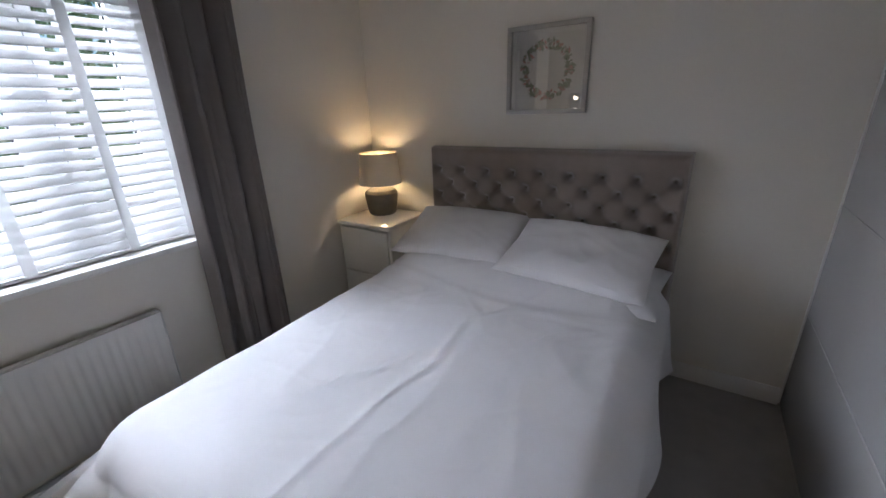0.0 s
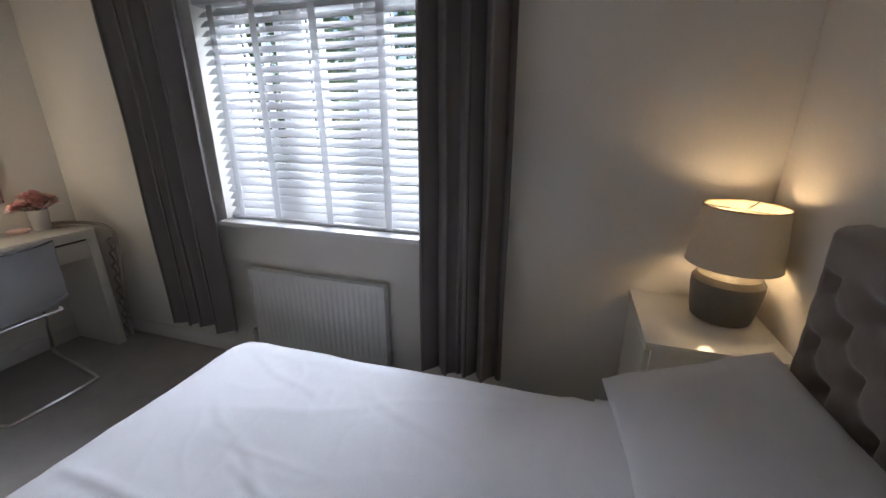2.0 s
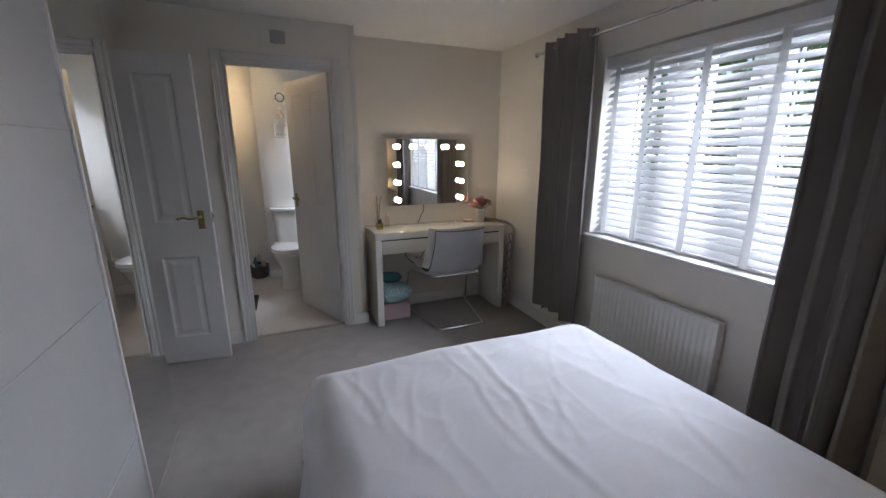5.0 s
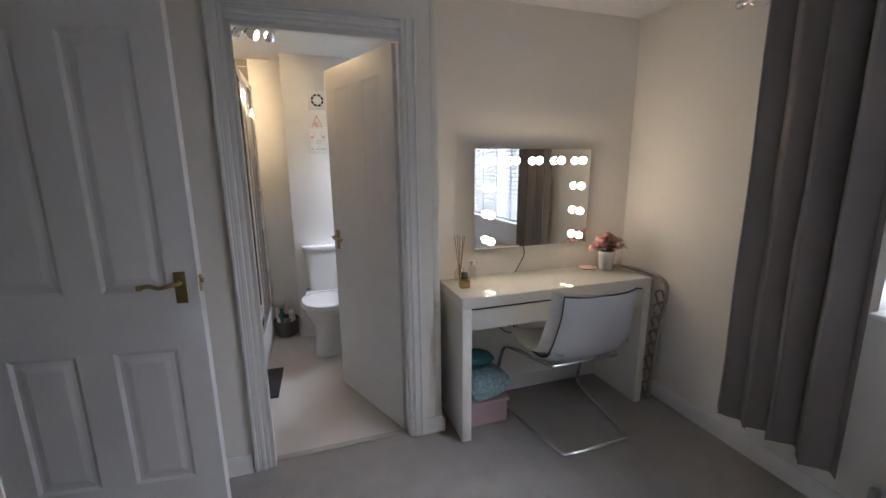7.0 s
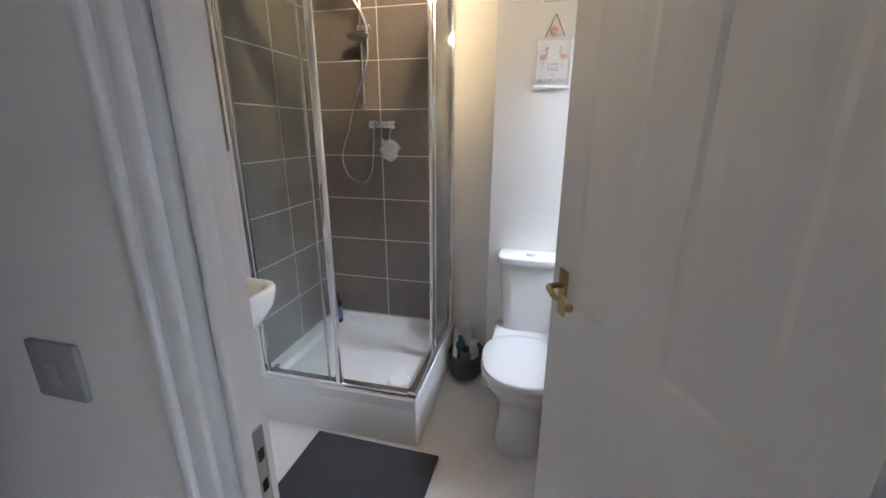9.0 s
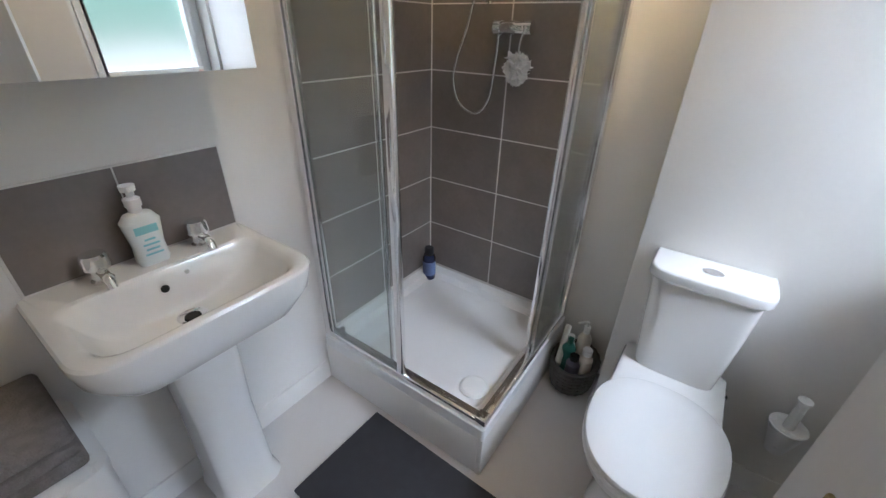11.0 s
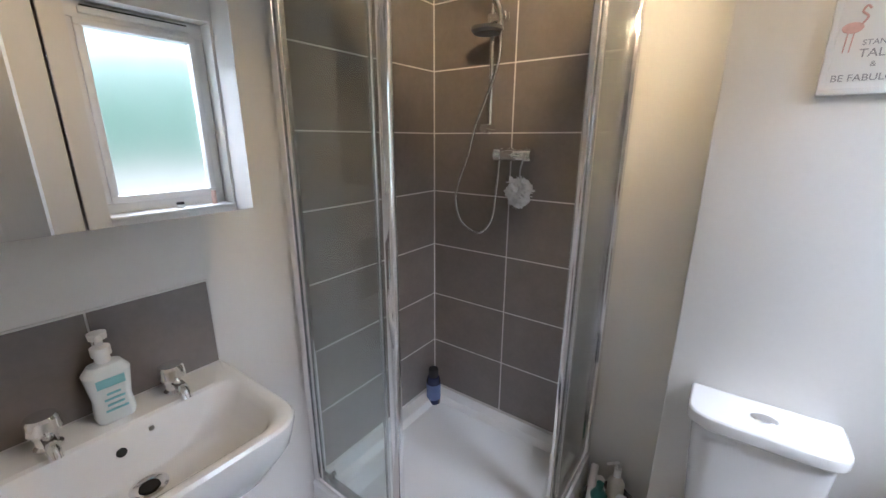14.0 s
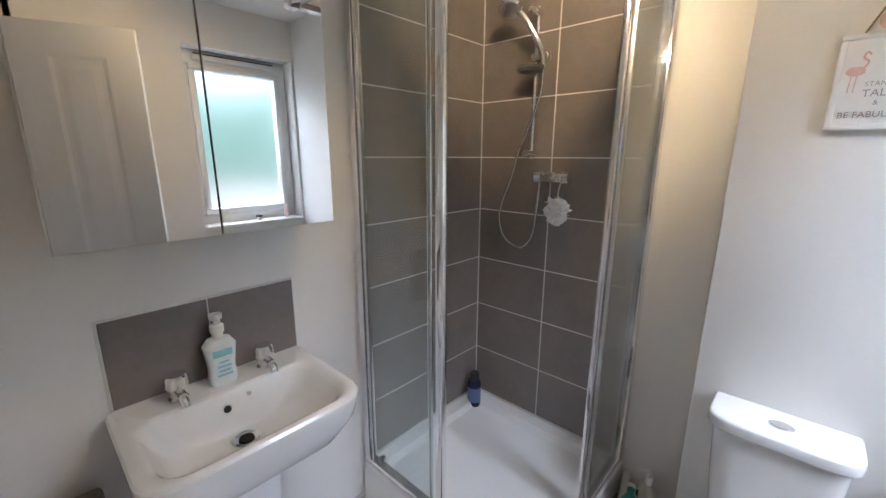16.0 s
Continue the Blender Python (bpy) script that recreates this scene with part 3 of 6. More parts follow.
def curtain(name, y0, y1, z0, folds, seed, label):
    root = thing(name, (PX, (y0 + y1) / 2, z0), label, "curtain", "pair of curtains")
    rnd = random.Random(seed)
    ph = [rnd.uniform(-0.35, 0.35) for _ in range(folds + 2)]

    def f(u, v):
        z = z0 + (2.165 - z0) * v
        s = u * folds
        amp = 0.050 * (0.75 + 0.25 * v) * (1 + 0.35 * math.sin(1.7 * s + seed))
        w = math.sin(2 * math.pi * s + ph[int(s)] * (1 - v) * 1.2)
        spread = 1 + 0.10 * (1 - v) * math.sin(5 * u + seed)
        y = (y0 + y1) / 2 + (u - 0.5) * (y1 - y0) * spread + 0.016 * math.sin(4 * math.pi * s) + 0.012 * (1 - v) * noise.noise((s, v * 3, seed))
        x = PX + amp * (math.copysign(abs(w) ** 0.7, w)) + 0.012 * noise.noise((s * 0.7, v * 2.5, seed + 4))
        return (x, y, z + (0.012 * math.sin(s * 2.2 + seed) if v == 0 else 0))
    part("cloth", thick(grid(folds * 18, 34, f), 0.003), CURTAIN, root)
    for k in range(folds * 2):
        y = y0 + (k + 0.5) / (folds * 2) * (y1 - y0)
        b = tube([(PX + 0.022 * math.cos(a), y + 0.004 * math.sin(2 * a), 2.115 + 0.022 * math.sin(a)) for a in [2 * math.pi * i / 16 for i in range(16)]], 0.004, 6, closed=True)
        part("eyelet", b, SATIN, root)
    return root


curtain("curtain", -0.60, -0.13, 0.215, 4, 3, "taupe grey eyelet curtain gathered beside the window")
curtain("curtain", 1.075, 1.45, 0.22, 4, 8, "taupe grey eyelet curtain gathered near the bedside cabinet")

# radiator
rad = thing("radiator", (XW + 0.05, 0.43, 0.13), "white enamelled panel radiator below the window", "radiator")
RY0, RY1, RZ0, RZ1 = 0.02, 0.85, 0.15, 0.615


def radf(u, v):
    y, z = RY0 + (RY1 - RY0) * u, RZ0 + (RZ1 - RZ0) * v
    edge = min(u * 40, (1 - u) * 40, 1) * min(max((v - 0.04) * 25, 0), max((0.96 - v) * 25, 0), 1)
    return (XW + 0.062 - 0.003 * edge * (0.5 + 0.5 * math.cos(2 * math.pi * u * 25)), y, z)


b = thick(grid(250, 24, radf), 0.012)
part("panel", b, RADP, rad)
part("top_grille", box((XW + 0.02, RY0 + 0.004, RZ1 - 0.006), (XW + 0.05, RY1 - 0.004, RZ1 + 0.004), 0.002), RADP, rad)
for y in (RY0, RY1):
    part("side_cover", box((XW + 0.012, y - 0.004, RZ0), (XW + 0.066, y + 0.004, RZ1 + 0.003), 0.003), RADP, rad)
b = tube([(XW + 0.045, RY0 - 0.035, 0.0), (XW + 0.045, RY0 - 0.035, 0.16)], 0.0075, 8)
merge(b, lathe([(0.012, 0.15), (0.017, 0.155), (0.017, 0.215), (0.013, 0.225), (0, 0.226)], (XW + 0.045, RY0 - 0.035, 0), 14))
part("valve", b, HANDLEC, rad, "grey radiator valve on its pipe")
part("pipe", tube([(XW + 0.045, RY0 - 0.035, 0.17), (XW + 0.045, RY0 + 0.02, 0.17)], 0.008, 8), CHROME, rad)

# ---- bed ----
bed = thing("bed", (-0.62, 1.35, 0), "double bed with a taupe buttoned velvet headboard", "bed")
HX0, HX1, HZ = -1.318, 0.075, 1.195
part("base", box((-1.27, 0.45, 0.06), (0.04, 2.29, 0.33), 0.02), VELVET, bed, "taupe fabric divan base")
part("mattress", box((-1.28, 0.43, 0.33), (0.05, 2.29, 0.55), 0.05, seg=3), SHEET, bed)
for x in (-1.2, -0.03):
    for y in (0.52, 2.2):
        part("foot", lathe([(0.025, 0), (0.03, 0.06)], (x, y, 0), 12), BLACK, bed)
part("headboard_frame", box((HX0, 2.335, 0.05), (HX1, 2.387, HZ - 0.004), 0.012), VELVET, bed)
btn = []
r = 0
z = HZ - 0.135
while z > 0.62:
    n = 9 if r % 2 == 0 else 8
    for k in range(n):
        x = (HX0 + HX1) / 2 + (k - (n - 1) / 2) * 0.160
        btn.append((x, z))
    z -= 0.078
    r += 1


def tuft(x, z):
    """How far the cushion stands out at a place: full between the buttons, sunk at them and along the folds that join them."""
    a, b_ = 0.160, 0.156
    xc, zc = x - (HX0 + HX1) / 2, z - (HZ - 0.135)
    p, q = xc / a + zc / b_, xc / a - zc / b_
    dp, dq = abs(p - round(p)), abs(q - round(q))
    folds = min(dp, dq) * 2
    at = math.hypot(dp, dq)
    h = 0.80 + 0.20 * math.sin(min(1, folds * 1.3) * math.pi / 2) - 0.95 * math.exp(-(at / 0.19) ** 2)
    edge = min(1, max(0, (HZ - 0.085 - z) / 0.03)) * min(1, max(0, (x - HX0 - 0.012) / 0.03)) * min(1, max(0, (HX1 - 0.012 - x) / 0.03))
    return h * edge + (1 - edge) * 1.0


def pad(u, v):
    x, z = HX0 + (HX1 - HX0) * u, 0.45 + (HZ - 0.45) * v
    rim = min(1, min(u, 1 - u) * (HX1 - HX0) / 0.03, (1 - v) * (HZ - 0.45) / 0.03)
    rim = math.sqrt(max(0, 1 - (1 - rim) ** 2))
    return (x, 2.345 - 0.072 * rim * (0.30 + 0.70 * tuft(x, z)), z)


part("headboard", grid(190, 100, pad), VELVET, bed, "taupe velvet headboard with deep buttoning")
for x, z in btn:
    if x - HX0 > 0.05 and HX1 - x > 0.05:
        part("button", moved(lathe([(0.0, 0.010), (0.009, 0.008), (0.012, 0.002), (0.012, -0.004)], steps=10), pose(x, 2.330, z, 90, 0, 0)), BUTTON, bed)

# duvet that hangs over the sides and the foot
DXL, DXR, DY0, DY1, DT, DR = -1.36, 0.09, 0.405, 2.16, 0.592, 0.15


CREASES = ((-0.64, 0.50, -0.60, 1.50, 0.010, 0.017), (-0.50, 0.55, -0.53, 1.15, 0.005, 0.014), (-0.98, 0.65, -0.60, 1.25, 0.005, 0.016), (-0.38, 1.40, -0.12, 1.68, 0.008, 0.018), (-0.20, 1.25, -0.03, 1.66, 0.006, 0.018), (-0.76, 0.95, -0.70, 1.20, 0.006, 0.012), (-1.12, 1.15, -0.86, 1.66, 0.005, 0.018), (-0.46, 1.62, 0.00, 1.70, 0.010, 0.018), (-0.32, 0.70, -0.20, 1.05, 0.004, 0.013), (-0.54, 1.45, -0.78, 1.72, 0.006, 0.018), (-0.42, 1.72, -0.60, 1.50, 0.006, 0.014), (-1.20, 0.60, -1.05, 1.00, 0.004, 0.018), (-0.08, 0.55, -0.16, 0.95, 0.004, 0.016))


def duvet(u, v):
    over = 0.36
    sx = DXL - over + (DXR - DXL + 2 * over) * u
    sy = DY0 - over + (DY1 - DY0 + over) * v
    cx, cy = min(max(sx, DXL + DR), DXR - DR), max(sy, DY0 + DR)
    dx, dy = sx - cx, sy - cy
    d = math.hypot(dx, dy)
    n = (dx / d, dy / d) if d > 1e-6 else (0, 0)
    hang = min(d, 0.49 + 0.03 * noise.noise((sx * 2, sy * 2, 3)))
    if hang < DR * math.pi / 2:
        a = hang / DR
        off, drop = DR * math.sin(a), DR * (1 - math.cos(a))
        deep = 0
    else:
        deep = hang - DR * math.pi / 2
        along = sy * 1.0 if abs(n[0]) > abs(n[1]) else sx
        off = DR + (0.08 + 0.75 * max(0, -n[0]) + 0.55 * max(0, -n[1]) * max(0.0, -n[0] + 0.4)) * deep + 0.045 * deep / 0.3 * math.sin(along * 9 + 2 * noise.noise((sx, sy, 5))) + 0.02 * noise.noise((sx * 5, sy * 5, 1)) * deep / 0.3
        drop = DR + deep
    ramp_ = min(1, max(0, (hang - 0.08) / 0.22))
    off += 0.075 * max(0, -n[0]) * max(0, 1 - (sy - DY0) / 0.6) * ramp_ * ramp_ * (3 - 2 * ramp_)
    top = 1 if d < DR else max(0, 1 - deep * 6)
    wr = 0.012 * noise.noise((sx * 1.6, sy * 1.6, 0.3)) + 0.006 * noise.noise((sx * 5 + sy * 2, sy * 3, 7.0))
    for kx, ky, kz, amp, sharp in ((2.3, 1.1, 2.2, 0.004, 6), (5.5, 2.6, 8.4, 0.0022, 7), (-4.1, 6.2, 5.1, 0.0016, 8)):
        bend = 0.25 * noise.noise((sx * 3, sy * 3, kz))
        wr += amp * (1 - abs(noise.noise((sx * kx + sy * 0.8 + bend, sy * ky - sx * 0.6 + bend, kz)))) ** sharp
    for x0, y0, x1, y1, amp, wide in CREASES:
        lx, ly = x1 - x0, y1 - y0
        run = math.hypot(lx, ly)
        al = ((sx - x0) * lx + (sy - y0) * ly) / run
        if -0.1 < al < run + 0.1:
            off_ = ((sx - x0) * ly - (sy - y0) * lx) / run + 0.035 * noise.noise((al * 4, x0 * 9, y0 * 9))
            if abs(off_) < 5 * wide:
                ends = min(1, max(0, (al + 0.1) / 0.2)) * min(1, max(0, (run + 0.1 - al) / 0.2))
                wr += 0.33 * amp * ends * (math.exp(-(off_ / wide) ** 2) - 0.5 * math.exp(-((off_ - 1.7 * wide) / wide) ** 2))
    fold = sy - 1.72 - 0.06 * math.sin(3 * sx)
    wr += 0.014 * math.exp(-(fold / 0.03) ** 2) * (0.5 + 0.5 * noise.noise((sx * 3, 1, 1)))
    up = min(1, max(0, (sy - 1.66) / 0.26)) * min(1, max(0, (sx - DXL - 0.02) / 0.16)) * min(1, max(0, (DXR - 0.05 - sx) / 0.16))
    slope = 0.012 * (sy - 1.2) / 0.8 + 0.078 * up * up * (3 - 2 * up)
    return (cx + n[0] * off, cy + n[1] * off, DT - drop + top * (wr + slope))


cover = thing("duvet", (-0.62, 1.2, 0.55), "white cotton duvet draped over the bed with soft creases", "duvet")
part("duvet_cover", thick(grid(270, 270, duvet), 0.012), SHEET, cover)


def pillow(name, m, w, h, t, seed, label):
    root = tagged(new(name), label, "pillow", "white pillows on the bed")
    root.location = m.translation
    b = bmesh.new()
    for s in (-1, 1):
        def f(u, v):
            a, c = 2 * u - 1, 2 * v - 1
            e = max(0, (1 - a ** 4) * (1 - c ** 4))
            th = t * 0.5 * e ** 0.55 * (1 - 0.25 * a * a)
            pin = 1 - 0.055 * (1 - abs(a)) ** 0.8 * abs(c) ** 3
            pin2 = 1 - 0.06 * (1 - abs(c)) ** 0.8 * abs(a) ** 3
            wob = 0.010 * noise.noise((a * 2.2 + seed, c * 2.2, seed)) + 0.007 * (1 - abs(noise.noise((a * 3 + c * 1.5, c * 2 + seed, 4)))) ** 5
            return (a * w / 2 * pin2, c * h / 2 * pin, s * (th + wob * e ** 0.5) - 0.03 * abs(c) ** 6 * 0)
        grid(40, 30, f, b)
    bmesh.ops.remove_doubles(b, verts=b.verts, dist=1e-4)
    bmesh.ops.recalc_face_normals(b, faces=b.faces)
    part("pillowcase", moved(b, m), SHEET, root)
    return root


pillow("pillow", pose(-0.965, 2.05, 0.628, 6, 0, 2), 0.655, 0.44, 0.10, 1, "white pillow lying flat beneath another")
pillow("pillow", pose(-0.290, 2.03, 0.630, 6, 0, -3), 0.70, 0.45, 0.10, 2, "white pillow lying flat beneath another")
pillow("pillow", pose(-0.985, 2.07, 0.742, 21, 0, 4), 0.69, 0.45, 0.14, 3, "white cotton pillow leaning on the headboard")
pillow("pillow", pose(-0.325, 2.03, 0.742, 19, 1, -4), 0.69, 0.46, 0.14, 5, "white cotton pillow leaning on the headboard")

# picture over the bed
pic = thing("picture", (-0.64, 2.38, 1.36), "pale framed floral wreath print under glass", "picture")
PXa, PXb, PZa, PZb = -0.845, -0.425, 1.368, 1.79
b = bmesh.new()
for a in ((PXa, PXb, PZa, PZa + 0.022), (PXa, PXb, PZb - 0.022, PZb), (PXa, PXa + 0.022, PZa + 0.022, PZb - 0.022), (PXb - 0.022, PXb, PZa + 0.022, PZb - 0.022)):
    box((a[0], 2.352, a[2]), (a[1], 2.388, a[3]), 0.003, bm=b)
part("frame", b, FRAMEW, pic, "pale silver box frame")
part("print", box((PXa + 0.02, 2.372, PZa + 0.02), (PXb - 0.02, 2.376, PZb - 0.02)), PAPER, pic)
rnd = random.Random(4)
pcx, pcz = (PXa + PXb) / 2, (PZa + PZb) / 2
for mt, cnt, nm in ((WREATH, 170, "leaves"), (WREATHP, 80, "blossom")):
    b = bmesh.new()
    for k in range(cnt):
        a = rnd.uniform(0, 2 * math.pi)
        rr = 0.118 + rnd.uniform(-0.018, 0.022)
        x, z = pcx + rr * math.cos(a), pcz + rr * math.sin(a)
        s = rnd.uniform(0.007, 0.017)
        t_ = a + rnd.uniform(-1, 1)
        pts = [(x + s * math.cos(t_) * p - s * 0.45 * q * math.sin(t_), 2.3715 - 0.0003 * (k % 3), z + s * math.sin(t_) * p + s * 0.45 * q * math.cos(t_)) for p, q in ((-1, 0), (0, -1), (1, 0), (0, 1))]
        b.faces.new([b.verts.new(p) for p in pts])
    part(nm, b, mt, pic)
pane = part("pane", box((PXa + 0.02, 2.360, PZa + 0.02), (PXb - 0.02, 2.362, PZb - 0.02)), PICGLASS, pic)
pane.visible_shadow = False

# bedside cabinet with its lamp
ns = thing("bedside_cabinet", (-1.645, 2.17, 0), "white bedside cabinet with two drawers and glass top", "bedside cabinet")
NX0, NX1, NY0, NY1, NZ = -1.862, -1.43, 1.965, 2.375, 0.738
b = box((NX0, NY0 + 0.02, 0), (NX0 + 0.02, NY1, NZ - 0.02), 0.002)
box((NX1 - 0.02, NY0 + 0.02, 0), (NX1, NY1, NZ - 0.02), 0.002, bm=b)
box((NX0 + 0.02, NY1 - 0.012, 0.06), (NX1 - 0.02, NY1, NZ - 0.02), bm=b)
box((NX0 + 0.02, NY0 + 0.03, 0.05), (NX1 - 0.02, NY1 - 0.012, 0.07), bm=b)
box((NX0, NY0, NZ - 0.02), (NX1, NY1, NZ), 0.002, bm=b)
part("carcass", b, LACQ, ns)
for z0, z1 in ((0.07, 0.395), (0.405, NZ - 0.035)):
    part("drawer", box((NX0 + 0.022, NY0 + 0.004, z0), (NX1 - 0.022, NY0 + 0.32, z1), 0.003), LACQ, ns)
part("glass_top", box((NX0 + 0.001, NY0 + 0.001, NZ + 0.0005), (NX1 - 0.001, NY1 - 0.001, NZ + 0.0045), 0.001), GLOSSW, ns)

LX, LY, LZ = -1.702, 2.243, NZ + 0.0045
tl = thing("table_lamp", (LX, LY, LZ), "lit table lamp with squat stoneware base and drum shade", "table lamp")
part("base", lathe([(0.0, 0.0), (0.084, 0.0), (0.092, 0.006), (0.100, 0.04), (0.110, 0.12), (0.110, 0.145), (0.095, 0.165), (0.07, 0.176), (0.03, 0.178), (0.012, 0.18), (0.0, 0.18)], (LX, LY, LZ), 36), POT, tl)
part("stem", tube([(LX, LY, LZ + 0.178), (LX, LY, LZ + 0.28)], 0.008, 10), BRASS, tl)
part("bulb", lathe([(0, 0.245), (0.014, 0.25), (0.016, 0.275), (0.03, 0.30), (0.032, 0.32), (0.022, 0.345), (0, 0.352)], (LX, LY, LZ), 18), mat("lamp_bulb", (0.9, 0.9, 0.8), 0.3, emit=(1.0, 0.68, 0.33), emit_strength=34), tl)
b = lathe([(0.142, 0.205), (0.121, 0.405)], (LX, LY, LZ), 40)
bmesh.ops.delete(b, geom=[f for f in b.faces if len(f.verts) > 4], context="FACES_ONLY")
sh = part("shade", thick(b, 0.002), SHADE, tl, "grey-beige linen drum shade")
b = tube([(LX + 0.120 * math.cos(2 * math.pi * k / 36), LY + 0.120 * math.sin(2 * math.pi * k / 36), LZ + 0.404) for k in range(36)], 0.0025, 6, closed=True)
for k in range(3):
    a = 2 * math.pi * k / 3 + 0.4
    merge(b, tube([(LX, LY, LZ + 0.39), (LX + 0.120 * math.cos(a), LY + 0.120 * math.sin(a), LZ + 0.404)], 0.002, 6))
part("shade_carrier", b, BRASS, tl)

# ---- wardrobe with sliding doors ----
wd = thing("wardrobe", (0.95, 1.1, 0), "built-in wardrobe with white and mirrored sliding doors", "wardrobe")
WEND = -0.20
part("end_panel", box((0.702, WEND - 0.02, 0), (XE - 0.002, WEND, H - 0.002), 0.002), WARD, wd)
part("track", box((0.604, 0.53, 0), (0.684, YN - 0.002, 0.006), 0.002), STRIP, wd)
part("track", box((0.687, WEND, 0), (0.702, YN - 0.002, 0.006), 0.002), STRIP, wd)
part("top_track", box((0.602, WEND, H - 0.05), (0.701, YN - 0.002, H - 0.002), 0.002), WARD, wd)
part("inside_back", box((XE - 0.02, WEND, 0.0), (XE - 0.002, YN - 0.002, H - 0.05)), LACQ, wd)
wdoor = part("sliding_door", box((0.607, 0.535, 0.014), (0.625, YN - 0.015, H - 0.05), 0.001), WARD, wd, "white gloss sliding door")
for y in (0.520, YN - 0.017):
    part("stile", box((0.600, y, 0.014), (0.632, y + 0.014, H - 0.05), 0.004), TRIM, wdoor)
for z in (0.5, 0.995, 1.49, 1.985):
    part("division_bar", box((0.604, 0.535, z - 0.005), (0.6069, YN - 0.018, z + 0.005), 0.0012), WARD, wdoor)
mdoor = part("mirror_door", box((0.690, WEND + 0.004, 0.014), (0.700, 0.66, H - 0.05)), MIRROR, wd, "mirrored sliding wardrobe door")

# ---- dressing table ----
dt = thing("dressing_table", (-1.16, -1.22, 0), "white dressing table with a wide drawer and glass top", "dressing table")
VX0, VX1, VY0, VY1, VZ = -1.745, -0.575, YV + 0.016, -1.03, 0.782
for x0, x1 in ((VX0, VX0 + 0.05), (VX1 - 0.05, VX1)):
    part("side_panel", box((x0, VY0, 0), (x1, VY1, VZ - 0.05), 0.002), LACQ, dt)
part("top", box((VX0, VY0, VZ - 0.05), (VX1, VY1, VZ), 0.002), LACQ, dt)
part("drawer", box((VX0 + 0.053, VY0 + 0.05, VZ - 0.165), (VX1 - 0.053, VY1 - 0.002, VZ - 0.062), 0.002), LACQ, dt, "wide white drawer front")
# dark strip that paints the shade in the gap over the drawer
part("drawer_gap_shade", box((VX0 + 0.053, VY0 + 0.06, VZ - 0.062), (VX1 - 0.053, VY1 - 0.012, VZ - 0.0505)), DARK, dt)
part("glass_top", box((VX0 + 0.001, VY0 + 0.001, VZ + 0.0005), (VX1 - 0.001, VY1 - 0.001, VZ + 0.005), 0.001), mat("cream_gloss_glass", (0.76, 0.74, 0.68), 0.06, vary=0.01, coat=0.6), dt)

vm = thing("vanity_mirror", (-1.16, YV, 0.95), "frameless make-up mirror with rows of glowing round bulbs", "mirror")
MX0, MX1, MZ0, MZ1, MY = -1.545, -0.775, 0.955, 1.52, YV + 0.05
VT = Matrix.Translation(((MX0 + MX1) / 2, MY, 0)) @ pose(0, 0, 0, 0, 0, 0.8) @ Matrix.Translation((-(MX0 + MX1) / 2, -MY, 0))
part("back_box", box((MX0 + 0.02, YV + 0.001, MZ0 + 0.02), (MX1 - 0.02, MY - 0.012, MZ1 - 0.02), 0.004), PLASTICW, vm)
part("glass", moved(box((MX0, MY - 0.006, MZ0), (MX1, MY, MZ1)), VT), MIRROR, vm)
bulbs = [(-0.862 - 0.149 * k, 1.455) for k in range(5)] + [(x, 1.455 - 0.15 * k) for x in (-0.862, -1.458) for k in (1, 2, 3)]
for x, z in bulbs:
    sock = part("socket", moved(lathe([(0.0, 0), (0.017, 0), (0.017, 0.012), (0.013, 0.016), (0, 0.016)], steps=16), VT @ pose(x, MY, z, -90, 0, 0)), PLASTICW, vm)
    part("bulb", moved(lathe([(0.011, 0.014), (0.018, 0.024), (0.0225, 0.036), (0.020, 0.048), (0.012, 0.056), (0, 0.058)], steps=18), VT @ pose(x, MY, z, -90, 0, 0)), BULB, sock, "glowing warm white globe bulb")
part("cable", tube(curve_points([(-1.10, MY - 0.01, MZ0 + 0.005), (-1.10, MY + 0.004, MZ0 - 0.05), (-1.07, MY + 0.01, MZ0 - 0.10), (-1.06, MY - 0.02, VZ + 0.02), (-1.05, VY0 + 0.004, VZ + 0.008)], 6), 0.0028, 6), BLACK, vm)

# vase of flowers
vs = thing("flower_vase", (-1.625, -1.275, VZ + 0.005), "white vase holding pink artificial flowers", "vase")
FXc, FYc, FZ = -1.625, -1.275, VZ + 0.005
part("vase", lathe([(0, 0), (0.036, 0), (0.042, 0.01), (0.048, 0.10), (0.05, 0.12), (0.046, 0.12), (0.043, 0.10), (0, 0.095)], (FXc, FYc, FZ), 24), CERAMIC, vs)
rnd = random.Random(11)
for k in range(30):
    a, el = rnd.uniform(0, 2 * math.pi), rnd.uniform(0.0, 1.0)
    c = Vector((FXc + 0.098 * math.cos(a) * math.sqrt(el), FYc + 0.085 * math.sin(a) * math.sqrt(el), FZ + 0.140 + 0.06 * (1 - el) + rnd.uniform(-0.015, 0.015)))
    b = bmesh.new()
    for p in range(14):
        t_, lift, rad_ = 2.4 * p, -0.3 + 0.12 * p, 0.040 * (1 - p / 30)
        n = Vector((math.cos(t_) * math.cos(lift), math.sin(t_) * math.cos(lift), math.sin(lift)))
        side = Vector((-math.sin(t_), math.cos(t_), 0)) * rad_ * 0.5
        up = n.cross(side).normalized() * rad_ * 0.1
        q = [c, c + n * rad_ * 0.6 + side, c + n * rad_ * 1.15 + up, c + n * rad_ * 0.6 - side]
        b.faces.new([b.verts.new(v) for v in q])
    part("flower_head", b, PINKP if k % 3 else PALEP, vs)
    part("stem", tube([(FXc, FYc, FZ + 0.10), tuple(c)], 0.0015, 5), LEAF, vs)

